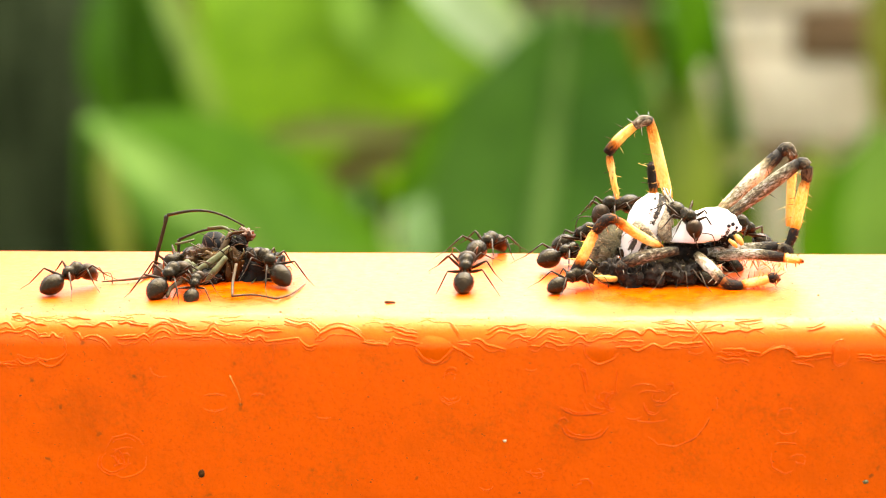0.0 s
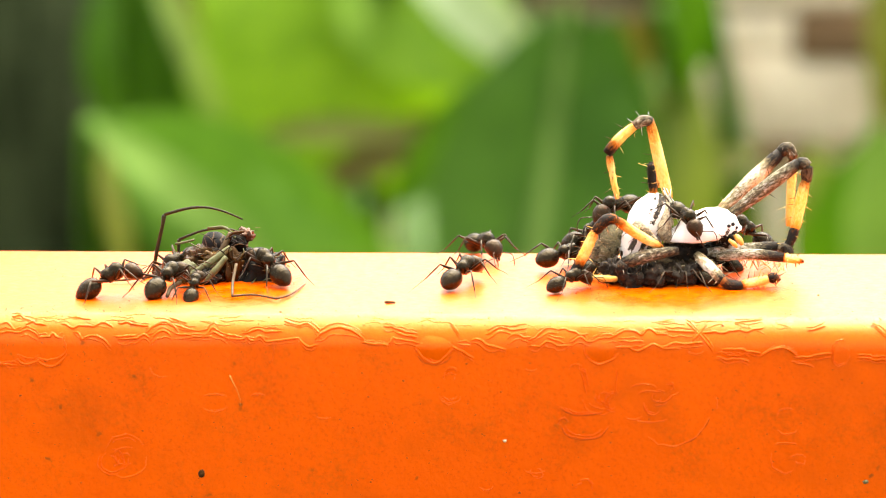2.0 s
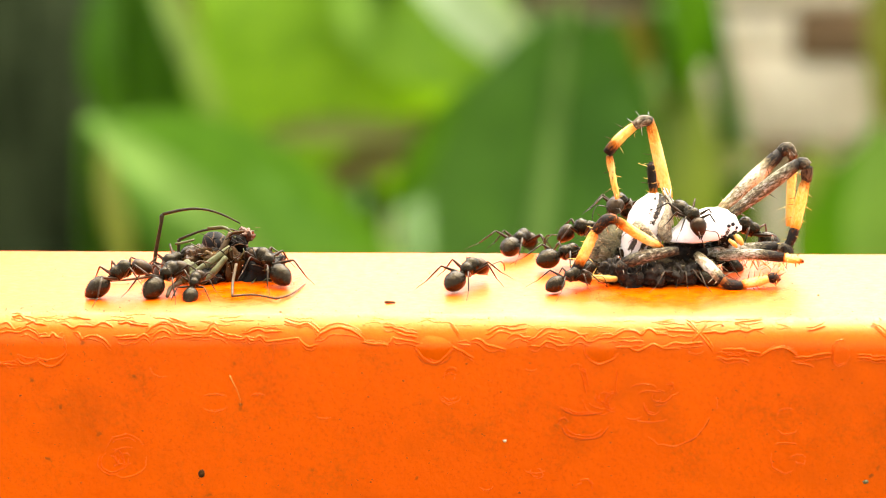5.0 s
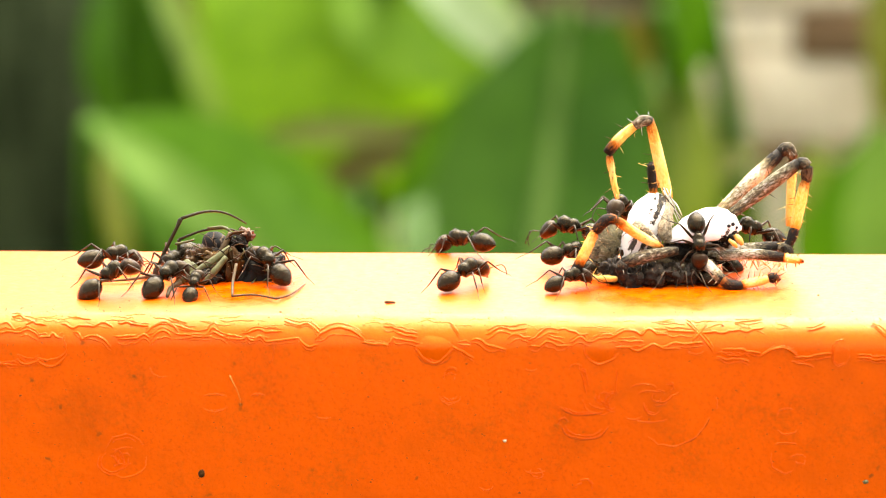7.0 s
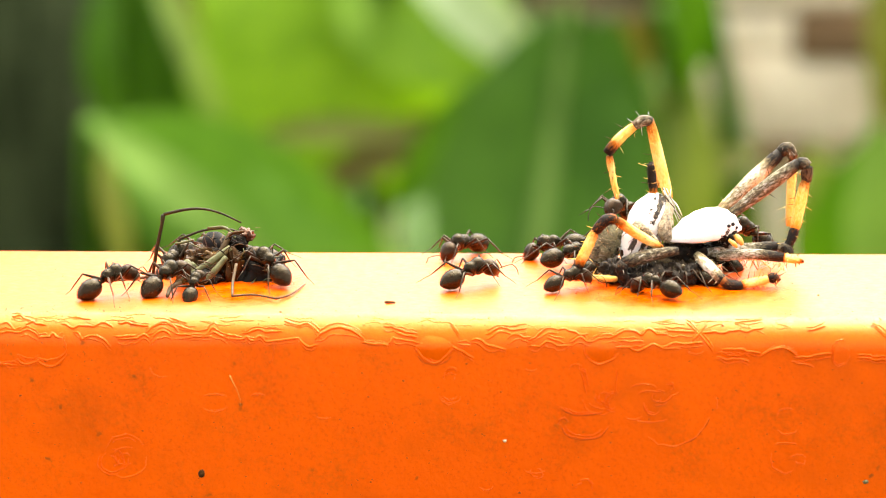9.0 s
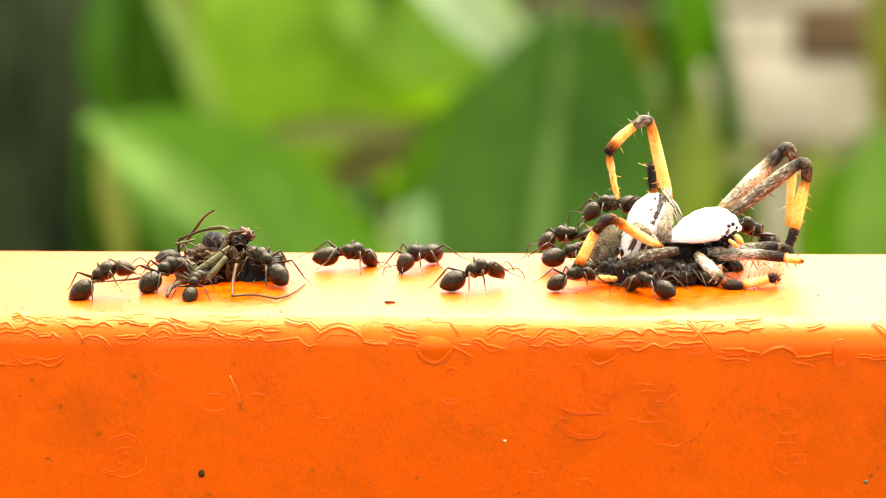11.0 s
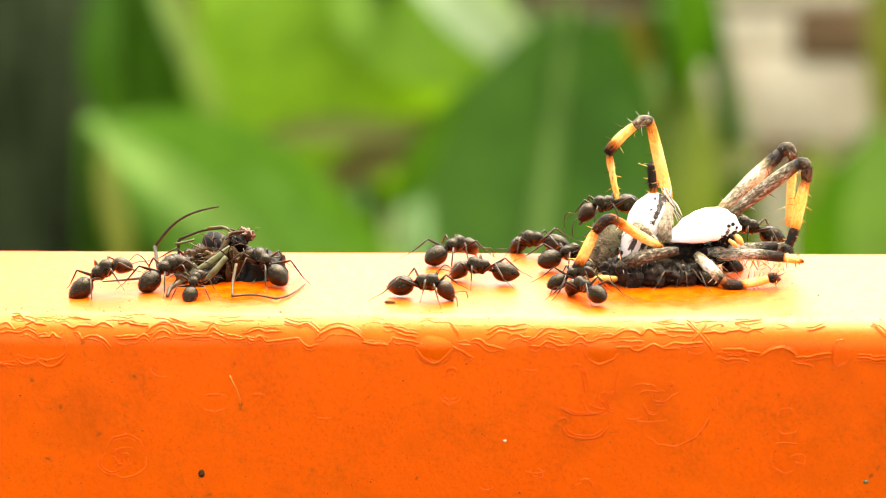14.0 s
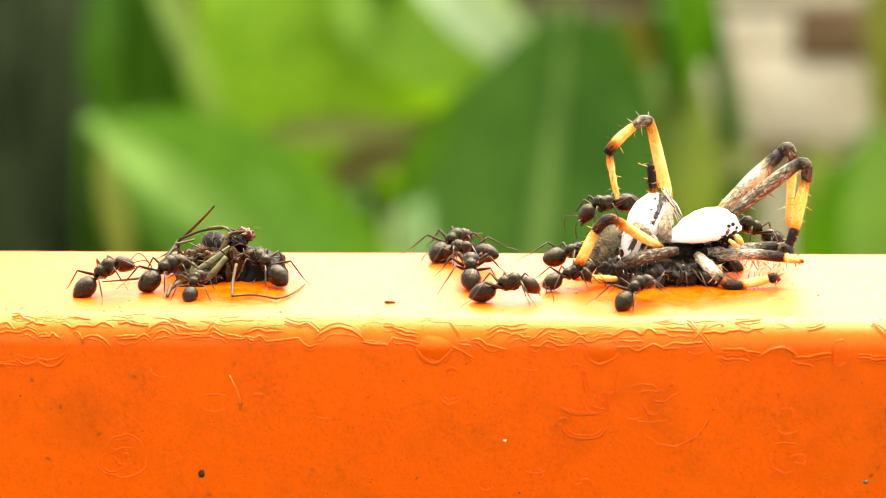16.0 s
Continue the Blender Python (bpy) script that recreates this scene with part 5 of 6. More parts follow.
    for i in range(34):
        a = Vector((34.95, 9.26, 0.20)) + Vector((rng.uniform(-4, 5), rng.uniform(-3.5, 3.5), 0))
        b = a + Vector((rng.uniform(-3, 3), rng.uniform(-2, 2), 0))
        m = (a + b) / 2 + Vector((rng.uniform(-0.6, 0.6), 0, rng.uniform(0.4, 1.4)))
        w = loft(curve_points([a, m, b], 5), [rng.uniform(0.03, 0.07)] * 11, 4)
        part("thread", mesh("thread", w[0], w[1], rng.choice((SILK, PALP, BROWN_HAIR))), sp, "fine pale or brown thread")
    w = loft([(23.82, 8.00, 17.53), (31.14, 8.00, 24.55), (39.27, 8.00, 32.03)], [0.002, 0.002, 0.002], 4)
    part("thread", mesh("thread", w[0], w[1], SILK), sp, "fine silk thread in the air")
    return sp


build_large_spider()


# ---- the small dead spider ----
def rod(name, pts, radii, mat, parent, label="", steps=5, seg=7):
    ctrl = curve_points(pts, steps) if len(pts) > 2 else [Vector(pts[0]).lerp(Vector(pts[1]), i / 4) for i in range(5)]
    n = len(ctrl)
    rad = []
    for i in range(n):
        u = i / (n - 1) * (len(radii) - 1)
        k = min(int(u), len(radii) - 2)
        rad.append(radii[k] + (radii[k + 1] - radii[k]) * (u - k))
    w = loft(ctrl, rad, seg)
    return part(name, mesh(name, w[0], w[1], mat), parent, label)


def build_small_spider():
    rng = random.Random(8)
    sp = thing("small_spider", "small dead brown-green spider, half torn apart, with thin olive legs", "spider")

    def lump(name, at, size, mat, label="", rough=0.12, seed=0):
        v, f, _ = blob(2, lambda t: math.sqrt(max(0, 1 - (2 * t - 1) ** 2)), 30, 1, 0, 26, -1)
        v = [tuple(Vector((p[0] * size[0], p[1] * size[1], p[2] * size[2])) * (1 + rough * noise.noise((p[0] * 2.2 + seed, p[1] * 2.2, p[2] * 2.2)) + 0.5 * rough * noise.noise((p[0] * 5.5 + seed, p[1] * 5.5, p[2] * 5.5)))) for p in v]
        return part(name, mesh(name, v, f, mat), sp, label, at=pose(*[c * MM for c in at], 0, rng.uniform(-10, 10), rng.uniform(-20, 20)))
    v, f, _ = blob(2, lambda t: math.sqrt(max(0, 1 - (2 * t - 1) ** 2)), 40, 1, 0, 36, -1)
    stripe = [(0.95 if math.sin(9.0 * p[0] + 5.0 * p[2] + 3.0 * noise.noise((p[0] * 2, p[1] * 2, p[2] * 2))) < 0.62 else 0.42) if p[2] > -0.15 + 0.25 * p[0] else 0.25 + 0.3 * noise.noise((p[0] * 3, p[1] * 3, p[2] * 3)) for p in v]
    v = [(p[0] * 1.6, p[1] * 1.4, p[2] * 1.25 * (1 + 0.1 * noise.noise((p[0] * 2, p[1] * 2, p[2])))) for p in v]
    part("abdomen", mesh("abdomen", v, f, STRIPED, True, stripe), sp, "glossy dark striped abdomen, amber below", at=pose(*[c * MM for c in (-25.90, 4.20, 3.85)], 0, 18, -12))
    lump("torn_body", (-25.10, 4.00, 0.25), (2.6, 2.4, 2.2), PREY_AMBER, "wet amber torn flesh", 0.3, 4)
    lump("torn_body", (-19.76, 4.50, 0.87), (1.9, 1.8, 1.8), PREY_DARK, "wet blackish torn flesh", 0.3, 21)
    lump("torn_body", (-22.86, 4.50, 1.26), (1.7, 1.6, 2.0), PREY_DARK, "wet blackish torn flesh", 0.3, 22)
    lump("torn_body", (-26.81, 1.00, 0.55), (1.6, 1.4, 1.2), PREY_DARK, "wet blackish torn flesh", 0.3, 23)
    lump("torn_body", (-21.55, 4.00, 0.19), (3.7, 2.8, 2.8), PREY_DARK, "wet blackish torn flesh", 0.25, 6)
    lump("torn_body", (-21.18, 3.20, 0.13), (2.5, 1.6, 1.8), PREY_DARK, "wet blackish torn flesh", 0.25, 31)
    lump("torn_body", (-28.07, 5.00, 0.99), (1.6, 2.0, 2.2), PREY_AMBER, "wet amber torn flesh", 0.3, 8)
    lump("torn_body", (-26.80, 4.00, 2.84), (1.5, 1.3, 1.0), PREY_AMBER, "amber torn flesh", 0.3, 12)
    lump("torn_body", (-24.04, 3.00, 2.04), (1.3, 1.2, 1.4), PREY_AMBER, "amber torn flesh", 0.35, 14)
    lump("torn_body", (-29.12, 2.00, 0.95), (1.4, 1.4, 1.4), PREY_GREEN, "olive torn flesh", 0.3, 15)
    lump("torn_body", (-23.25, 6.00, 2.88), (0.9, 1.0, 1.0), PREY_AMBER, "brown torn flesh", 0.3, 9)
    lump("torn_body", (-23.87, 2.20, 1.44), (1.2, 1.1, 2.0), PREY_AMBER, "wet amber torn flesh", 0.6, 41)
    lump("torn_body", (-26.52, 3.60, 2.54), (1.2, 1.1, 1.0), PREY_HONEY, "translucent honey-coloured flesh", 0.35, 43)
    lump("torn_body", (-22.62, 4.50, 4.72), (1.1, 0.9, 0.8), PREY_ROSE, "rosy torn flesh", 0.4, 44)
    lump("torn_body", (-23.58, 4.20, 3.99), (1.3, 1.1, 0.9), PREY_DARK, "dark torn flesh", 0.35, 45)
    for i in range(26):
        a = Vector((-23.10, 4.00, 4.90)) + Vector((rng.gauss(0, 1.3), rng.gauss(0, 0.6), rng.gauss(0, 0.5)))
        b = a + Vector((rng.uniform(-0.6, 0.9), rng.uniform(-0.4, 0.2), rng.uniform(-0.2, 0.9)))
        rod("bristle", [a, b], [0.03, 0.012], rng.choice((HAIR_GREY, HAIR_TAN, HAIR_BLACK)), sp, "", 3, 4)
    for i in range(46):
        u = rng.uniform(-1, 1)
        high = 0.6 + 4.6 * (1 - u * u)
        a = Vector((-24.4 + 5.2 * u, rng.uniform(0.2, 2.6), rng.uniform(0.2, high)))
        d = Vector((rng.uniform(-1, 1), rng.uniform(-0.5, 0.3), rng.uniform(-0.9, 0.5))).normalized() * rng.uniform(0.7, 2.4)
        m = a + d * 0.5 + Vector((rng.uniform(-0.3, 0.3), -0.25, rng.uniform(0, 0.4)))
        b = a + d
        b.z = max(0.15, b.z)
        rod("shred", [a, m, b], [0.04, rng.uniform(0.05, 0.11), 0.03], rng.choice((PREY_AMBER, PREY_GREEN, PREY_DARK, PREY_DARK, PREY_BROWN)), sp, "", 3, 5)
    # pale beads stand for the white glints on the wet flesh
    for i in range(26):
        a = Vector((-25.84, 0.40, 1.11)) + Vector((rng.gauss(0, 2.4), rng.uniform(-0.8, 0.3), rng.uniform(-1.2, 1.6)))
        r = rng.uniform(0.025, 0.07)
        e = blob(2 * r, lambda t: r * math.sqrt(max(0, 1 - (2 * t - 1) ** 2)), 7, 1, 0, 5, -r)
        part("glint_bead", mesh("glint_bead", e[0], e[1], WET), sp, "pale wet bead standing for a white glint", at=pose(*[c * MM for c in a]))
    green = "stout olive-green leg"
    rod("leg", [(-24.08, 2.00, 3.87), (-26.34, 1.00, 2.34), (-29.74, 0.00, 0.28)], [0.34, 0.44, 0.40, 0.3], PREY_GREEN, sp, green)
    rod("leg", [(-24.54, 1.00, 3.00), (-25.77, 0.00, 1.61), (-27.02, -0.50, 0.42)], [0.32, 0.4, 0.3], PREY_GREEN, sp, green)
    rod("leg", [(-29.51, -2.77, 1.00), (-30.38, -4.51, 0.80), (-30.62, -6.32, 0.30)], [0.34, 0.3, 0.2], PREY_BROWN, sp)
    rod("leg", [(-24.12, 3.00, 5.34), (-24.99, 2.20, 3.69), (-25.90, 2.00, 2.28)], [0.3, 0.36, 0.26], PREY_BROWN, sp)
    near = rod("leg", [(-23.26, -1.00, 2.66), (-23.50, -3.50, 1.21), (-23.38, -6.62, 0.40)], [0.20, 0.17, 0.14], PREY_BROWN, sp)
    rod("shin", [(-23.39, -6.38, 0.40), (-20.99, -5.68, 0.35), (-18.37, -7.55, 0.40)], [0.15, 0.12, 0.14], PREY_BROWN, near)
    rod("foot", [(-18.50, -7.55, 0.40), (-16.93, -5.01, 0.25), (-15.57, -0.13, 0.15)], [0.16, 0.13, 0.07], PREY_BROWN, near)
    back = rod("leg", [(-30.29, 7.00, 1.14), (-30.40, 7.00, 2.48), (-30.32, 7.00, 3.55)], [0.17, 0.19, 0.22], PREY_SHIN, sp)
    rod("shin", [(-30.32, 7.00, 3.55), (-27.47, 6.50, 4.75), (-24.84, 6.00, 5.08), (-23.00, 5.50, 4.74)], [0.17, 0.14, 0.12, 0.09], PREY_SHIN, back)
    rod("leg", [(-26.80, 4.50, 5.50), (-24.67, 3.50, 5.75), (-23.15, 3.50, 3.90)], [0.16, 0.18, 0.14], PREY_GREEN, sp)
    rod("leg", [(-30.44, 3.00, 4.01), (-29.15, 3.00, 4.27), (-28.24, 3.00, 4.54)], [0.14, 0.15, 0.1], PREY_GREEN, sp)
    rod("leg", [(-24.66, 3.00, 4.02), (-23.84, 2.50, 5.34), (-22.55, 2.50, 5.60)], [0.3, 0.22, 0.12], PREY_AMBER, sp)
    rod("leg", [(-33.04, 4.00, 0.03), (-35.07, 1.00, 0.40), (-38.61, 0.46, 0.20)], [0.2, 0.17, 0.08], PREY_BROWN, sp, "thin brown leg stretched over the rail")
    return sp


m_wet, t_wet, b_wet = material("wet_glint")
b_wet.inputs["Base Color"].default_value = (0.75, 0.68, 0.55, 1)
b_wet.inputs["Roughness"].default_value = 0.05
b_wet.inputs["Transmission Weight"].default_value = 0.6
WET = m_wet
small_spider = build_small_spider()

# its long raised leg, whose two segments swing in the pull of the ants
KNEE, SHIN = 7.6, 8.9
w = loft([(0, 0, 0), (KNEE * 0.4, 0, 0.1), (KNEE * 0.85, 0, 0), (KNEE * 0.97, 0, 0.05), (KNEE, 0, 0)], [0.17, 0.23, 0.2, 0.28, 0.19], 8)
raised_thigh = part("leg", mesh("leg", w[0], w[1], PREY_SHIN), small_spider, "long thin raised olive-brown leg")
w = loft([(SHIN * i / 12, 0, 1.15 * math.sin(math.pi * i / 12)) for i in range(13)], [0.2 - 0.1 * i / 12 for i in range(13)], 7)
raised_shin = part("shin", mesh("shin", w[0], w[1], PREY_SHIN), small_spider, "long thin curved shin of the raised leg")


def aim(a, b, up=(0, 0, 1)):
    """A pose at a with its x axis towards b."""
    a, b = Vector(a), Vector(b)
    d = (b - a).normalized()
    u = (Vector(up) - d * d.dot(Vector(up))).normalized()
    return Matrix.Translation(a * MM) @ Matrix((d, u.cross(d), u)).transposed().to_4x4()


def raised_rows(which):
    poses = [(0.0, (-33.27, 5.00, -0.50), (-31.38, 5.00, 7.22), (-22.96, 5.00, 5.66)), (1.5, (-33.27, 5.00, -0.50), (-31.83, 5.00, 7.09), (-23.85, 5.00, 6.58)), (2.5, (-33.27, 5.00, -0.50), (-31.57, 5.00, 7.22), (-23.21, 5.00, 6.19)),
             (3.5, (-33.27, 5.00, -0.50), (-32.09, 5.00, 7.09), (-22.96, 5.00, 5.66)), (4.2, (-33.27, 5.00, -0.50), (-32.09, 5.00, 6.96), (-23.15, 5.00, 5.79)), (6.3, (-33.27, 5.00, -0.50), (-31.83, 5.00, 7.09), (-23.47, 5.00, 6.32)), (6.6, (-33.27, 5.00, -0.50), (-32.09, 5.00, 7.09), (-23.98, 5.00, 6.45)),
             (7.0, (-33.14, 5.00, -0.36), (-29.51, 5.00, 7.23), (-24.26, 9.00, 5.09)), (7.4, (-33.27, 5.00, -0.50), (-31.70, 5.00, 7.22), (-23.98, 5.00, 6.58)), (8.0, (-33.27, 5.00, -0.50), (-31.83, 5.00, 7.09), (-23.47, 5.00, 6.32)), (9.2, (-33.27, 5.00, -0.50), (-31.83, 5.00, 7.09), (-23.47, 5.00, 6.05)),
             (10.2, (-33.04, 6.00, -0.62), (-31.57, 9.00, 4.67), (-24.49, 6.00, 7.07)),
             (11.3, (-32.33, 2.00, 1.21), (-29.60, 9.06, 1.97), (-25.84, 4.27, 8.34), (0, 0.97, -0.24)),
             (12.0, (-32.33, 2.00, 1.21), (-30.45, 9.24, 2.60), (-24.78, 4.54, 7.42), (0, 0.97, -0.24)),
             (12.5, (-32.33, 2.00, 1.21), (-30.72, 9.31, 2.58), (-25.62, 4.73, 8.10), (0, 0.97, -0.24)),
             (13.3, (-32.33, 2.00, 1.21), (-30.86, 9.38, 2.29), (-25.07, 5.10, 7.35), (0, 0.97, -0.24)),
             (13.7, (-32.33, 2.00, 1.21), (-32.07, 9.60, 1.42), (-25.19, 7.72, 6.60), (0, 0.7, 0.5)),
             (13.95, (-32.33, 2.00, 1.21), (-33.36, 9.51, 1.85), (-25.77, 9.51, 6.91), (0, 0, 1)),
             (14.1, (-32.33, 2.00, 1.21), (-33.36, 9.48, 2.12), (-25.70, 9.48, 6.85), (0, 0, 1)),
             (14.25, (-32.33, 2.00, 1.21), (-31.35, 9.54, 1.44), (-25.44, 6.78, 7.35), (0, 0.7, 0.5)),
             (14.45, (-32.33, 2.00, 1.21), (-29.67, 9.10, 1.82), (-25.28, 4.41, 7.84), (0, 0.97, -0.24)),
             (15.0, (-32.33, 2.00, 1.21), (-30.86, 9.36, 2.43), (-25.07, 5.08, 7.49), (0, 0.97, -0.24)),
             (16.0, (-32.33, 2.00, 1.21), (-30.58, 9.24, 2.73), (-26.07, 3.95, 8.15), (0, 0.97, -0.24))]
    rows = []
    for t, hip, knee, tip, *up in poses:
        hip, knee, tip = Vector(hip), Vector(knee), Vector(tip)
        knee = hip + (knee - hip).normalized() * KNEE
        rows.append((t, aim(hip, knee) if which == "thigh" else aim(knee, tip, up[0] if up else (0, 0, 1))))
    return rows


# ---- wet smears on the rail top, with the spiders' soft shade painted in ----
def smear_material():
    """Thin wet film that fades towards its rim; its orange also paints the spiders' shade."""
    m, t, b = material("wet_shade_film")
    at = coords(t)
    b.inputs["Roughness"].default_value = 0.12
    t.links.new(ramp(t, noise_of(t, 500, 4, 0.6, at), [(0.35, (0.72, 0.075, 0.002)), (0.65, (0.86, 0.16, 0.006))]), b.inputs["Base Color"])
    bump(t, b, noise_of(t, 700, 3, 0.6, at), 0.3, 0.0002)
    rim = t.nodes.new("ShaderNodeAttribute")
    rim.attribute_name = "band"
    total = node(t, "ShaderNodeMath")
    t.links.new(rim.outputs["Fac"], total.inputs[0])
    t.links.new(noise_of(t, 420, 5, 0.7, at), total.inputs[1])
    cover = ramp(t, total.outputs[0], [(0.55, (0, 0, 0)), (1.15, (0.75,) * 3)])
    clear = node(t, "ShaderNodeBsdfTransparent")
    both = t.nodes.new("ShaderNodeMixShader")
    t.links.new(cover, both.inputs["Fac"])
    t.links.new(clear.outputs["BSDF"], both.inputs[1])
    t.links.new(b.outputs["BSDF"], both.inputs[2])
    t.links.new(both.outputs["Shader"], t.nodes["Material Output"].inputs["Surface"])
    return m


FILM = smear_material()


def smear(label, x, y, wide, deep, seed):
    v, f, band = [], [], []
    for i in range(11):
        q = i / 10
        for k in range(48):
            a = 2 * math.pi * k / 48
            w = 1 + 0.3 * noise.noise((math.cos(a) * 1.5 + seed, math.sin(a) * 1.5, seed))
            v.append((x + wide * q * w * math.cos(a), y + deep * q * w * math.sin(a), 0.07 + 0.02 * (1 - q)))
            band.append((1 - q) * 0.9)
    for i in range(10):
        f += [(i * 48 + k, (i + 1) * 48 + k, (i + 1) * 48 + (k + 1) % 48, i * 48 + (k + 1) % 48) for k in range(48)]
    tagged(new("wet_shade_smear", mesh("wet_shade_smear", v, f, FILM, True, band)), label, "stain", kind="stuff")


smear("orange-brown smear, wet film and painted shade, round the small dead spider", -23.5, -1.5, 9.0, 8.5, 3)
smear("orange-brown smear, wet film and painted shade, round the large dead spider", 25.5, -2.5, 13.0, 8.5, 8)


# ---- what lies behind: ground, plants, trunk, stones ----
def backdrop_ground():
    n = 40
    verts, faces = [], []
    for i in range(n + 1):
        for j in range(n + 1):
            u, v = (i / n * 2 - 1), (j / n * 2 - 1)
            x, y = 40000 * u * abs(u) ** 2, 40000 * v * abs(v) ** 2
            verts.append((x, y, -1500 + 60 * noise.noise((x * 0.0006, y * 0.0006, 0))))
    for i in range(n):
        for j in range(n):
            a = i * (n + 1) + j
            faces.append((a, a + n + 1, a + n + 2, a + 1))
    tagged(new("ground", mesh("ground", verts, faces, SOIL)), "brown soil with leaf litter under the plants", "ground", kind="structure")


backdrop_ground()


def blade(parent, base, tip, width, mat, fold=0.25, sag=0.12, shape=0.55, rib=None, face=(0, -1, 0.6), name="leaf", seed=0, rib_width=0.03):
    """A leaf from base to tip: folded along its rib, sagging, with waved edges. shape: where it is widest."""
    base, tip = Vector(base), Vector(tip)
    d = tip - base
    ln = d.length
    d.normalize()
    nrm = Vector(face) - d * d.dot(Vector(face))
    nrm.normalize()
    side = d.cross(nrm)
    nu, nv = 22, 10
    verts, faces, mids = [], [], []
    for i in range(nu + 1):
        t = i / nu
        w = width * 0.5 * (math.sin(math.pi * t ** (math.log(0.5) / math.log(shape))) ** 0.75 if 0 < t < 1 else 0.01)
        mid = base + d * ln * t + nrm * (ln * sag * math.sin(math.pi * t * 0.9))
        mids.append(mid - nrm * 0.4)
        for j in range(nv + 1):
            s = j / nv * 2 - 1
            wave = 0.05 * width * noise.noise((t * 5 + seed, s * 1.5, seed)) * abs(s)
            verts.append(tuple(mid + side * (w * s) + nrm * (fold * w * abs(s) ** 1.3 + wave)))
    for i in range(nu):
        for j in range(nv):
            a = i * (nv + 1) + j
            faces.append((a, a + 1, a + nv + 2, a + nv + 1))
    ob = part(name, mesh(name, verts, faces, mat), parent)
    if rib:
        w = loft([m + nrm * 0.6 for m in mids], [width * rib_width * (1 - 0.75 * i / nu) for i in range(nu + 1)], 6)
        part("midrib", mesh("midrib", w[0], w[1], rib), ob, "pale midrib")
    return ob


def plant(label, leaves, root, mat=LEAF_MID):
    p = thing("leafy_plant", label, "plant")
    for i, (base, tip, width, m, more) in enumerate(leaves):
        blade(p, base, tip, width, m, seed=i * 3.7 + width, **more)
        b = Vector(base)
        foot = Vector((root[0] + i * 18, root[1], -1500))
        mid = b.lerp(foot, 0.35) + Vector((0, max(60, (root[1] - b.y) * 0.55), 60))
        w = loft(curve_points([b, mid, foot], 6), [9 + 8 * k / 12 for k in range(13)], 8)
        part("stem", mesh("stem", w[0], w[1], mat), p, "green leaf stalk")
    return p


RIB = leaf_material("pale_midrib", (0.125, 0.245, 0.042), (0.175, 0.305, 0.068), 0.4)
plant("lush plant with a broad lime-green leaf lit from behind", [
    ((-124.22, 2109.00, -190.06), (-97.61, 1990.00, -467.57), 184, LEAF_LIME, dict(shape=0.55, fold=0.10, rib=None)),
    ((-78.94, 2040.00, -262.81), (43.63, 1949.00, -361.59), 128, LEAF_LIME, dict(shape=0.55, fold=0.1, rib=None)),
    ((-38.60, 1920.00, -259.17), (73.68, 1920.00, -347.45), 45, LEAF_WHITE, dict(shape=0.55, fold=0.15, rib=None)),
    ((58.66, 1900.00, -323.08), (-38.55, 1900.00, -443.84), 34, LEAF_MID, dict(shape=0.5, fold=0.15, rib=None)),
    # brown and olive blades added where a dark gap opens onto the undergrowth
    ((-98.29, 1960.00, -438.84), (48.11, 1960.00, -378.58), 34, LEAF_BROWN, dict(shape=0.45, fold=0.15, rib=None)),
    ((-156.54, 1900.00, -389.75), (-10.11, 1930.00, -391.56), 20, LEAF_OLIVE, dict(shape=0.55, fold=0.15, rib=None)),
    ((-61.35, 2200.00, -236.40), (-39.04, 2200.00, -500.89), 130, LEAF_LIME, dict(shape=0.5, fold=0.1, rib=None)),
    ((-46.36, 2349.00, -621.77), (-43.77, 2349.00, -527.96), 18, LEAF_WHITE, dict(shape=0.45, fold=0.1, rib=None)),
], (-150, 2750))
plant("green plant with long pointed leaves", [
    # narrow pale blade: the long leaf's highlight put into a lighter green
    ((-232.79, 1729.00, -342.66), (-88.40, 1629.00, -439.15), 29, LEAF_PALE, dict(shape=0.45, fold=0.2, rib=None)),
    ((-236.32, 1760.00, -351.46), (-23.95, 1700.00, -442.49), 78, LEAF_MID, dict(shape=0.45, fold=0.2, rib=None)),
    ((-230.01, 1789.00, -362.27), (-32.25, 1749.00, -503.14), 110, LEAF_MID, dict(shape=0.5, fold=0.2, rib=None)),
    ((-207.72, 1700.00, -442.97), (-226.47, 1720.00, -353.38), 17, LEAF_YELLOW, dict(shape=0.5, fold=0.2, rib=None)),
    ((-34.15, 1640.00, -415.60), (-132.73, 1660.00, -351.41), 36, LEAF_MID, dict(shape=0.45, fold=0.2, rib=None)),
    ((-262.42, 2349.00, -270.45), (-240.82, 2309.00, -501.98), 133, LEAF_DEEP, dict(shape=0.6, fold=0.2, rib=None, face=(0.3, -1, -0.35))),
    ((-219.93, 1869.00, -217.98), (-152.88, 1869.00, -390.49), 20, LEAF_STEM, dict(shape=0.5, fold=0.3, rib=None)),
    ((-197.40, 1900.00, -222.24), (-175.09, 1900.00, -327.77), 12, LEAF_BROWN, dict(shape=0.5, fold=0.3, rib=None)),
], (-340, 1990))
plant("plant with a large deep green leaf and a pale midrib", [
    ((51.01, 1749.00, -535.12), (89.34, 1869.00, -283.02), 158, LEAF_DEEP, dict(shape=0.50, fold=0.12, sag=-0.05, rib=RIB, rib_width=0.085)),
    ((132.04, 2000.00, -546.94), (124.16, 2000.00, -311.43), 70, LEAF_DEEP, dict(shape=0.5, fold=0.15, rib=None)),
], (120, 1870))
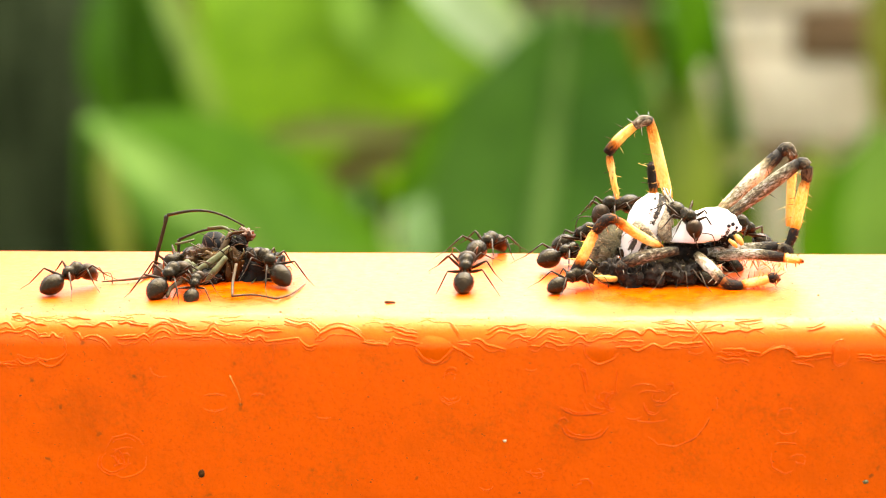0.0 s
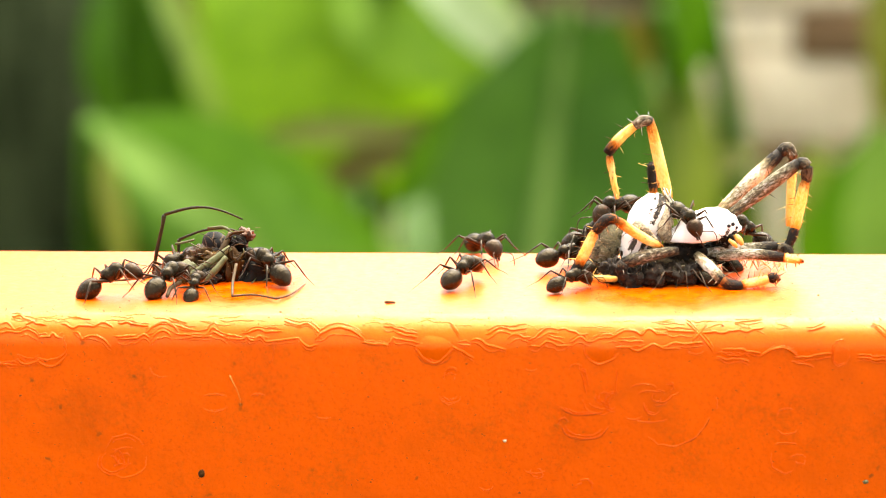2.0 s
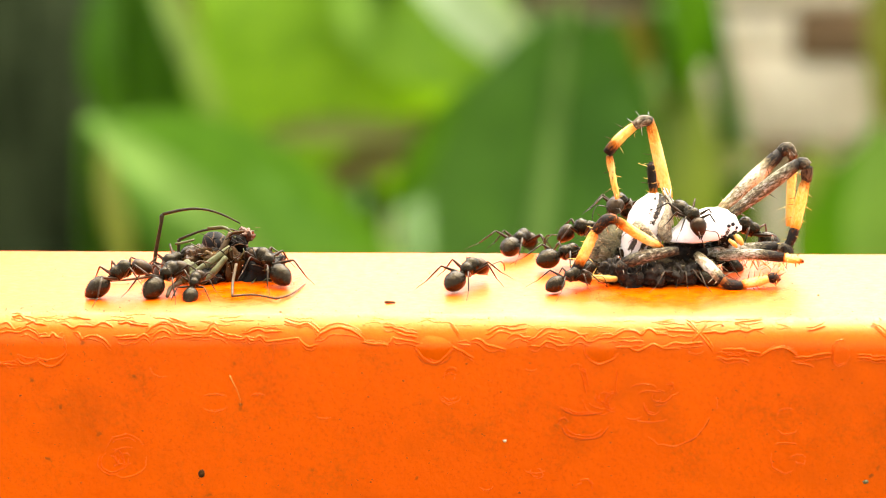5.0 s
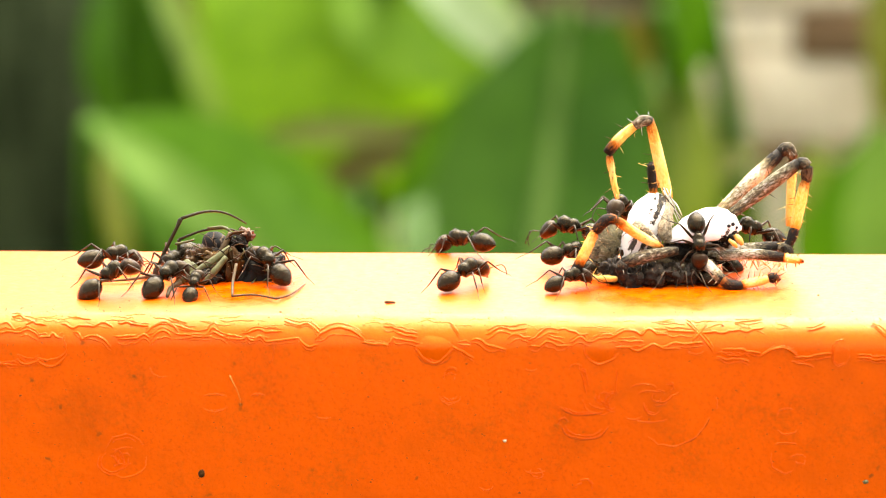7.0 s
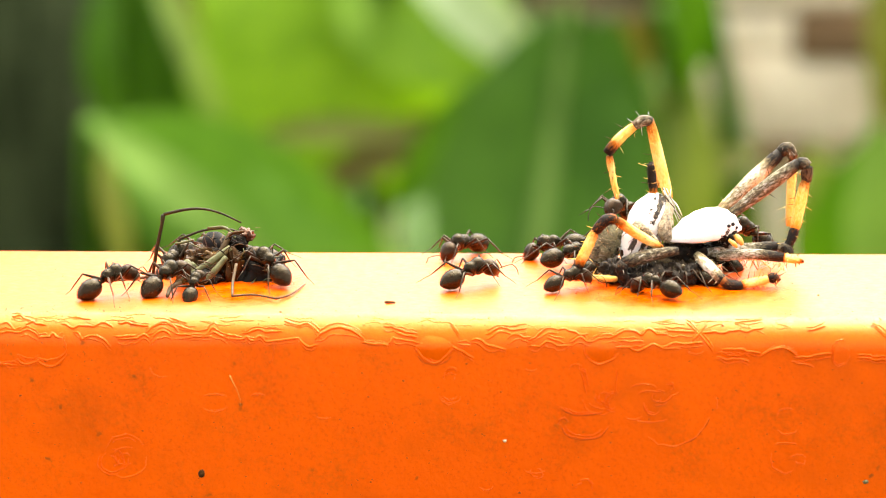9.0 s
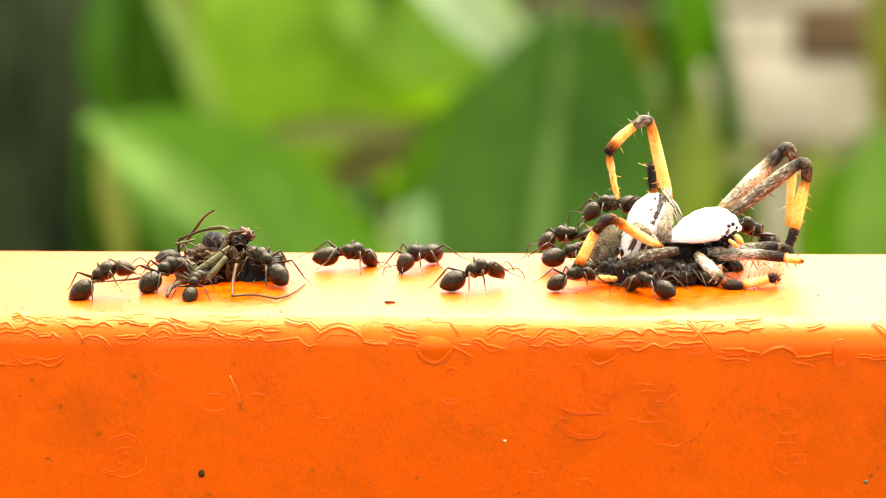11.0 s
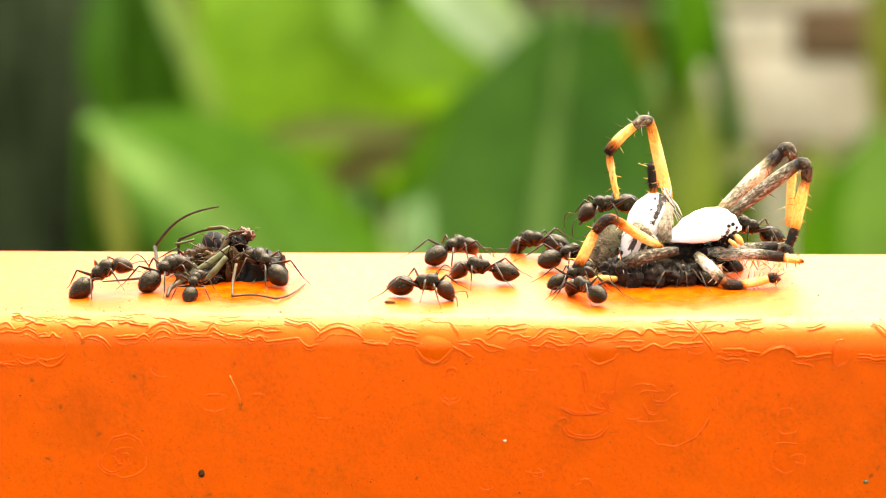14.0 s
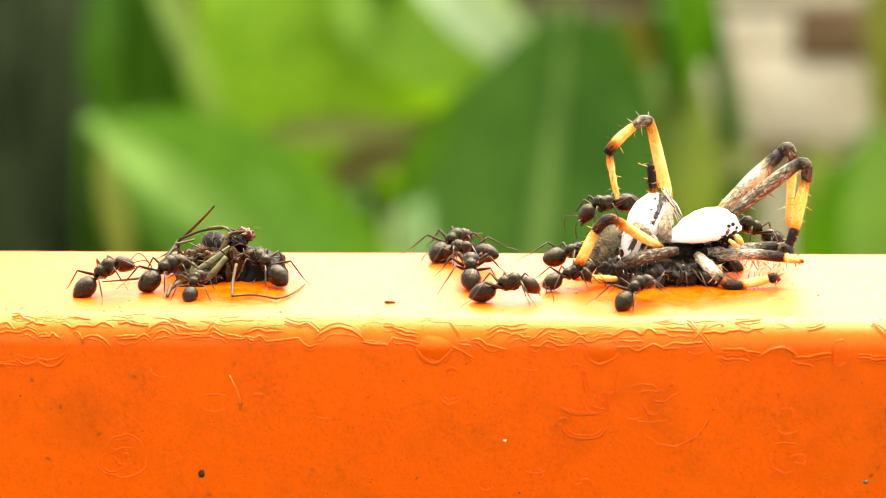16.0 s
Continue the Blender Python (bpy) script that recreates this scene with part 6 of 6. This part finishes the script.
plant("narrow green leaves before pale stones", [
    ((320.48, 2250.00, -624.27), (308.32, 2250.00, -460.90), 55, LEAF_MOSS, dict(shape=0.5, fold=0.2, rib=None)),
    ((262.94, 2330.00, -646.47), (261.11, 2330.00, -497.89), 30, LEAF_MOSS, dict(shape=0.5, fold=0.2, rib=None)),
    ((168.11, 2120.00, -331.88), (37.49, 2120.00, -317.91), 40, LEAF_UMBER, dict(shape=0.5, fold=0.2, rib=None)),
    ((193.61, 2209.00, -246.03), (199.84, 2209.00, -412.43), 42, LEAF_MID, dict(shape=0.5, fold=0.2, rib=None)),
    ((181.67, 2149.00, -587.29), (187.74, 2229.00, -383.35), 46, LEAF_MOSS, dict(shape=0.55, fold=0.2, rib=None)),
    ((201.41, 2080.00, -559.25), (195.51, 2080.00, -369.18), 31, LEAF_MOSS, dict(shape=0.5, fold=0.2, rib=None)),
    ((157.01, 2209.00, -282.66), (161.97, 2269.00, -419.55), 34, LEAF_BROWN, dict(shape=0.5, fold=0.2, rib=None)),
    ((353.76, 2149.00, -464.78), (337.35, 2149.00, -255.54), 30, LEAF_OLIVE, dict(shape=0.5, fold=0.2, rib=None)),
    ((329.62, 2149.00, -625.03), (341.38, 2149.00, -434.71), 109, LEAF_MID, dict(shape=0.5, fold=0.2, rib=None)),
    ((368.25, 2100.00, -610.88), (336.50, 2100.00, -413.11), 84, LEAF_PALE, dict(shape=0.5, fold=0.2, rib=None)),
    ((209.60, 2269.00, -506.50), (267.44, 2309.00, -481.92), 29, LEAF_OLIVE, dict(shape=0.5, fold=0.2, rib=None)),
    ((242.02, 2400.00, -686.80), (249.56, 2400.00, -515.89), 51, LEAF_YELLOW, dict(shape=0.5, fold=0.2, rib=None)),
], (380, 2350))


def trunk():
    t = thing("tree", "dark mossy tree trunk in the shade behind the plants", "tree")
    rng = random.Random(31)
    pts, rad = [], []
    for i in range(50):
        z = -1540 + i * 120
        pts.append((-562 + 14 * math.sin(i * 0.9), 3050 + 10 * math.cos(i), z))
        rad.append(196 - i * 2.6 + (80 if i == 0 else 28 if i == 1 else 0))
    v, f, b = loft(pts, rad, 40)
    v = [(p[0] + 14 * noise.noise((p[0] * 0.025, p[1] * 0.025, p[2] * 0.004)), p[1] + 14 * noise.noise((p[0] * 0.03, 9, p[2] * 0.004)), p[2]) for p in v]
    part("trunk", mesh("trunk", v, f, BARK), t)
    for i in range(26):
        a = radians(180 + i * 7 + rng.uniform(-3, 3))
        z0 = rng.uniform(-1480, -300)
        n = rng.randrange(4, 8)
        path = [(-562 + 182 * math.cos(a + 0.04 * math.sin(k * 1.3 + i)), 3050 + 182 * math.sin(a), z0 + k * rng.uniform(90, 120)) for k in range(n)]
        w = loft(curve_points(path, 3), [rng.uniform(10, 18) * math.sin(math.pi * (k + 0.4) / (3 * n - 1.2)) + 1 for k in range(3 * (n - 1) + 1)], 7, 0.7)
        part("bark_ridge", mesh("bark_ridge", w[0], w[1], BARK), t)
    tips = []
    for i in range(6):
        a = i * 1.05 + rng.uniform(-0.2, 0.2)
        z = 3700 + i * 110
        reach = rng.uniform(600, 1000)
        path = [(-562, 3050, z), (-562 + math.cos(a) * reach * 0.5, 3050 + math.sin(a) * reach * 0.5, z + 260), (-562 + math.cos(a) * reach, 3050 + math.sin(a) * reach, z + 620)]
        w = loft(curve_points(path, 5), [70 - 5.4 * k for k in range(11)], 10)
        part("limb", mesh("limb", w[0], w[1], BARK), t)
        tips += [Vector(path[1]), Vector(path[2])]
    verts, faces = [], []
    for i in range(900):
        c = rng.choice(tips) + Vector((rng.gauss(0, 230), rng.gauss(0, 230), rng.gauss(150, 170)))
        a = rng.uniform(0, 6.28)
        d = Vector((math.cos(a), math.sin(a), rng.uniform(-0.6, 0.3))).normalized()
        q = d.cross(Vector((rng.uniform(-0.4, 0.4), rng.uniform(-0.4, 0.4), 1))).normalized()
        ln, wd = rng.uniform(90, 170), rng.uniform(26, 48)
        k = len(verts)
        for u, w in ((0, 0.1), (0.4, 1.0), (0.75, 0.7), (1, 0.03)):
            m = c + d * ln * u + Vector((0, 0, -ln * 0.2 * u * u))
            verts += [tuple(m - q * wd * w), tuple(m + q * wd * w)]
        faces += [(k + r, k + r + 1, k + r + 3, k + r + 2) for r in (0, 2, 4)]
    part("crown", mesh("crown", verts, faces, LEAF_DEEP), t, "loose crown of many leaves")


trunk()


def stones():
    rng = random.Random(4)
    wall = thing("stone_pillar", "pale beige stone pillar with a brown clay joint", "wall")
    # the lower joint puts the shaded gap under the block into brown colour
    for name, x0, x1, z0, z1, mat, deep in (("block", 275, 521, -587, -496, STONE, 0), ("joint", 352, 515, -503, -451, CLAY, -6), ("stone", 283, 364, -496, -457, STONE, 4), ("joint", 279, 372, -611, -588, CLAY, -4), ("block", 271, 531, -450, -250, STONE, 0), ("block", 295, 501, -1500, -587, STONE, 60)):
        bm = bmesh.new()
        bmesh.ops.create_cube(bm, size=1)
        bmesh.ops.bevel(bm, geom=bm.edges[:], offset=0.06, segments=3, affect="EDGES", profile=0.6)
        vs = [((x0 + x1) / 2 + v.co.x * (x1 - x0), 2930 + deep + v.co.y * 220, (z0 + z1) / 2 + v.co.z * (z1 - z0)) for v in bm.verts]
        vs = [(p[0] + 8 * noise.noise((p[0] * 0.015, p[1] * 0.015, p[2] * 0.015)), p[1], p[2]) for p in vs]
        fs = [tuple(v.index for v in f.verts) for f in bm.faces]
        bm.free()
        part(name, mesh(name, vs, fs, mat), wall)


stones()


def undergrowth():
    """Many small leaves behind the plants."""
    rng = random.Random(17)
    verts, faces = [], []
    for i in range(3600):
        x, y = rng.uniform(-2600, 2600), rng.uniform(3300, 5600)
        z = -1520 + (y - 3000) * 0.42 * rng.random() ** 0.7 + rng.uniform(0, 500)
        a, b = rng.uniform(0, 6.28), rng.uniform(-0.8, 0.8)
        d = Vector((math.cos(a) * math.cos(b), math.sin(a) * math.cos(b), math.sin(b)))
        s = d.cross(Vector((rng.uniform(-0.5, 0.5), rng.uniform(-0.5, 0.5), 1))).normalized()
        ln, wd = rng.uniform(110, 260), rng.uniform(30, 76)
        k = len(verts)
        c = Vector((x, y, z))
        for t, w in ((0, 0.1), (0.3, 0.9), (0.65, 0.8), (1, 0.02)):
            m = c + d * ln * t + Vector((0, 0, -ln * 0.25 * t * t))
            verts += [tuple(m - s * wd * w), tuple(m + Vector((0, 0, -wd * 0.15 * w))), tuple(m + s * wd * w)]
        for r in range(3):
            q = k + r * 3
            faces += [(q, q + 1, q + 4, q + 3), (q + 1, q + 2, q + 5, q + 4)]
    tagged(new("undergrowth", mesh("undergrowth", verts, faces, LEAF_DEEP)), "dense dark green undergrowth behind the plants", "foliage", kind="stuff")


undergrowth()


def motions():
    for a in moving_ants:
        a.move()
    walk(raised_thigh, raised_rows("thigh"))
    walk(raised_shin, raised_rows("shin"))


motions()
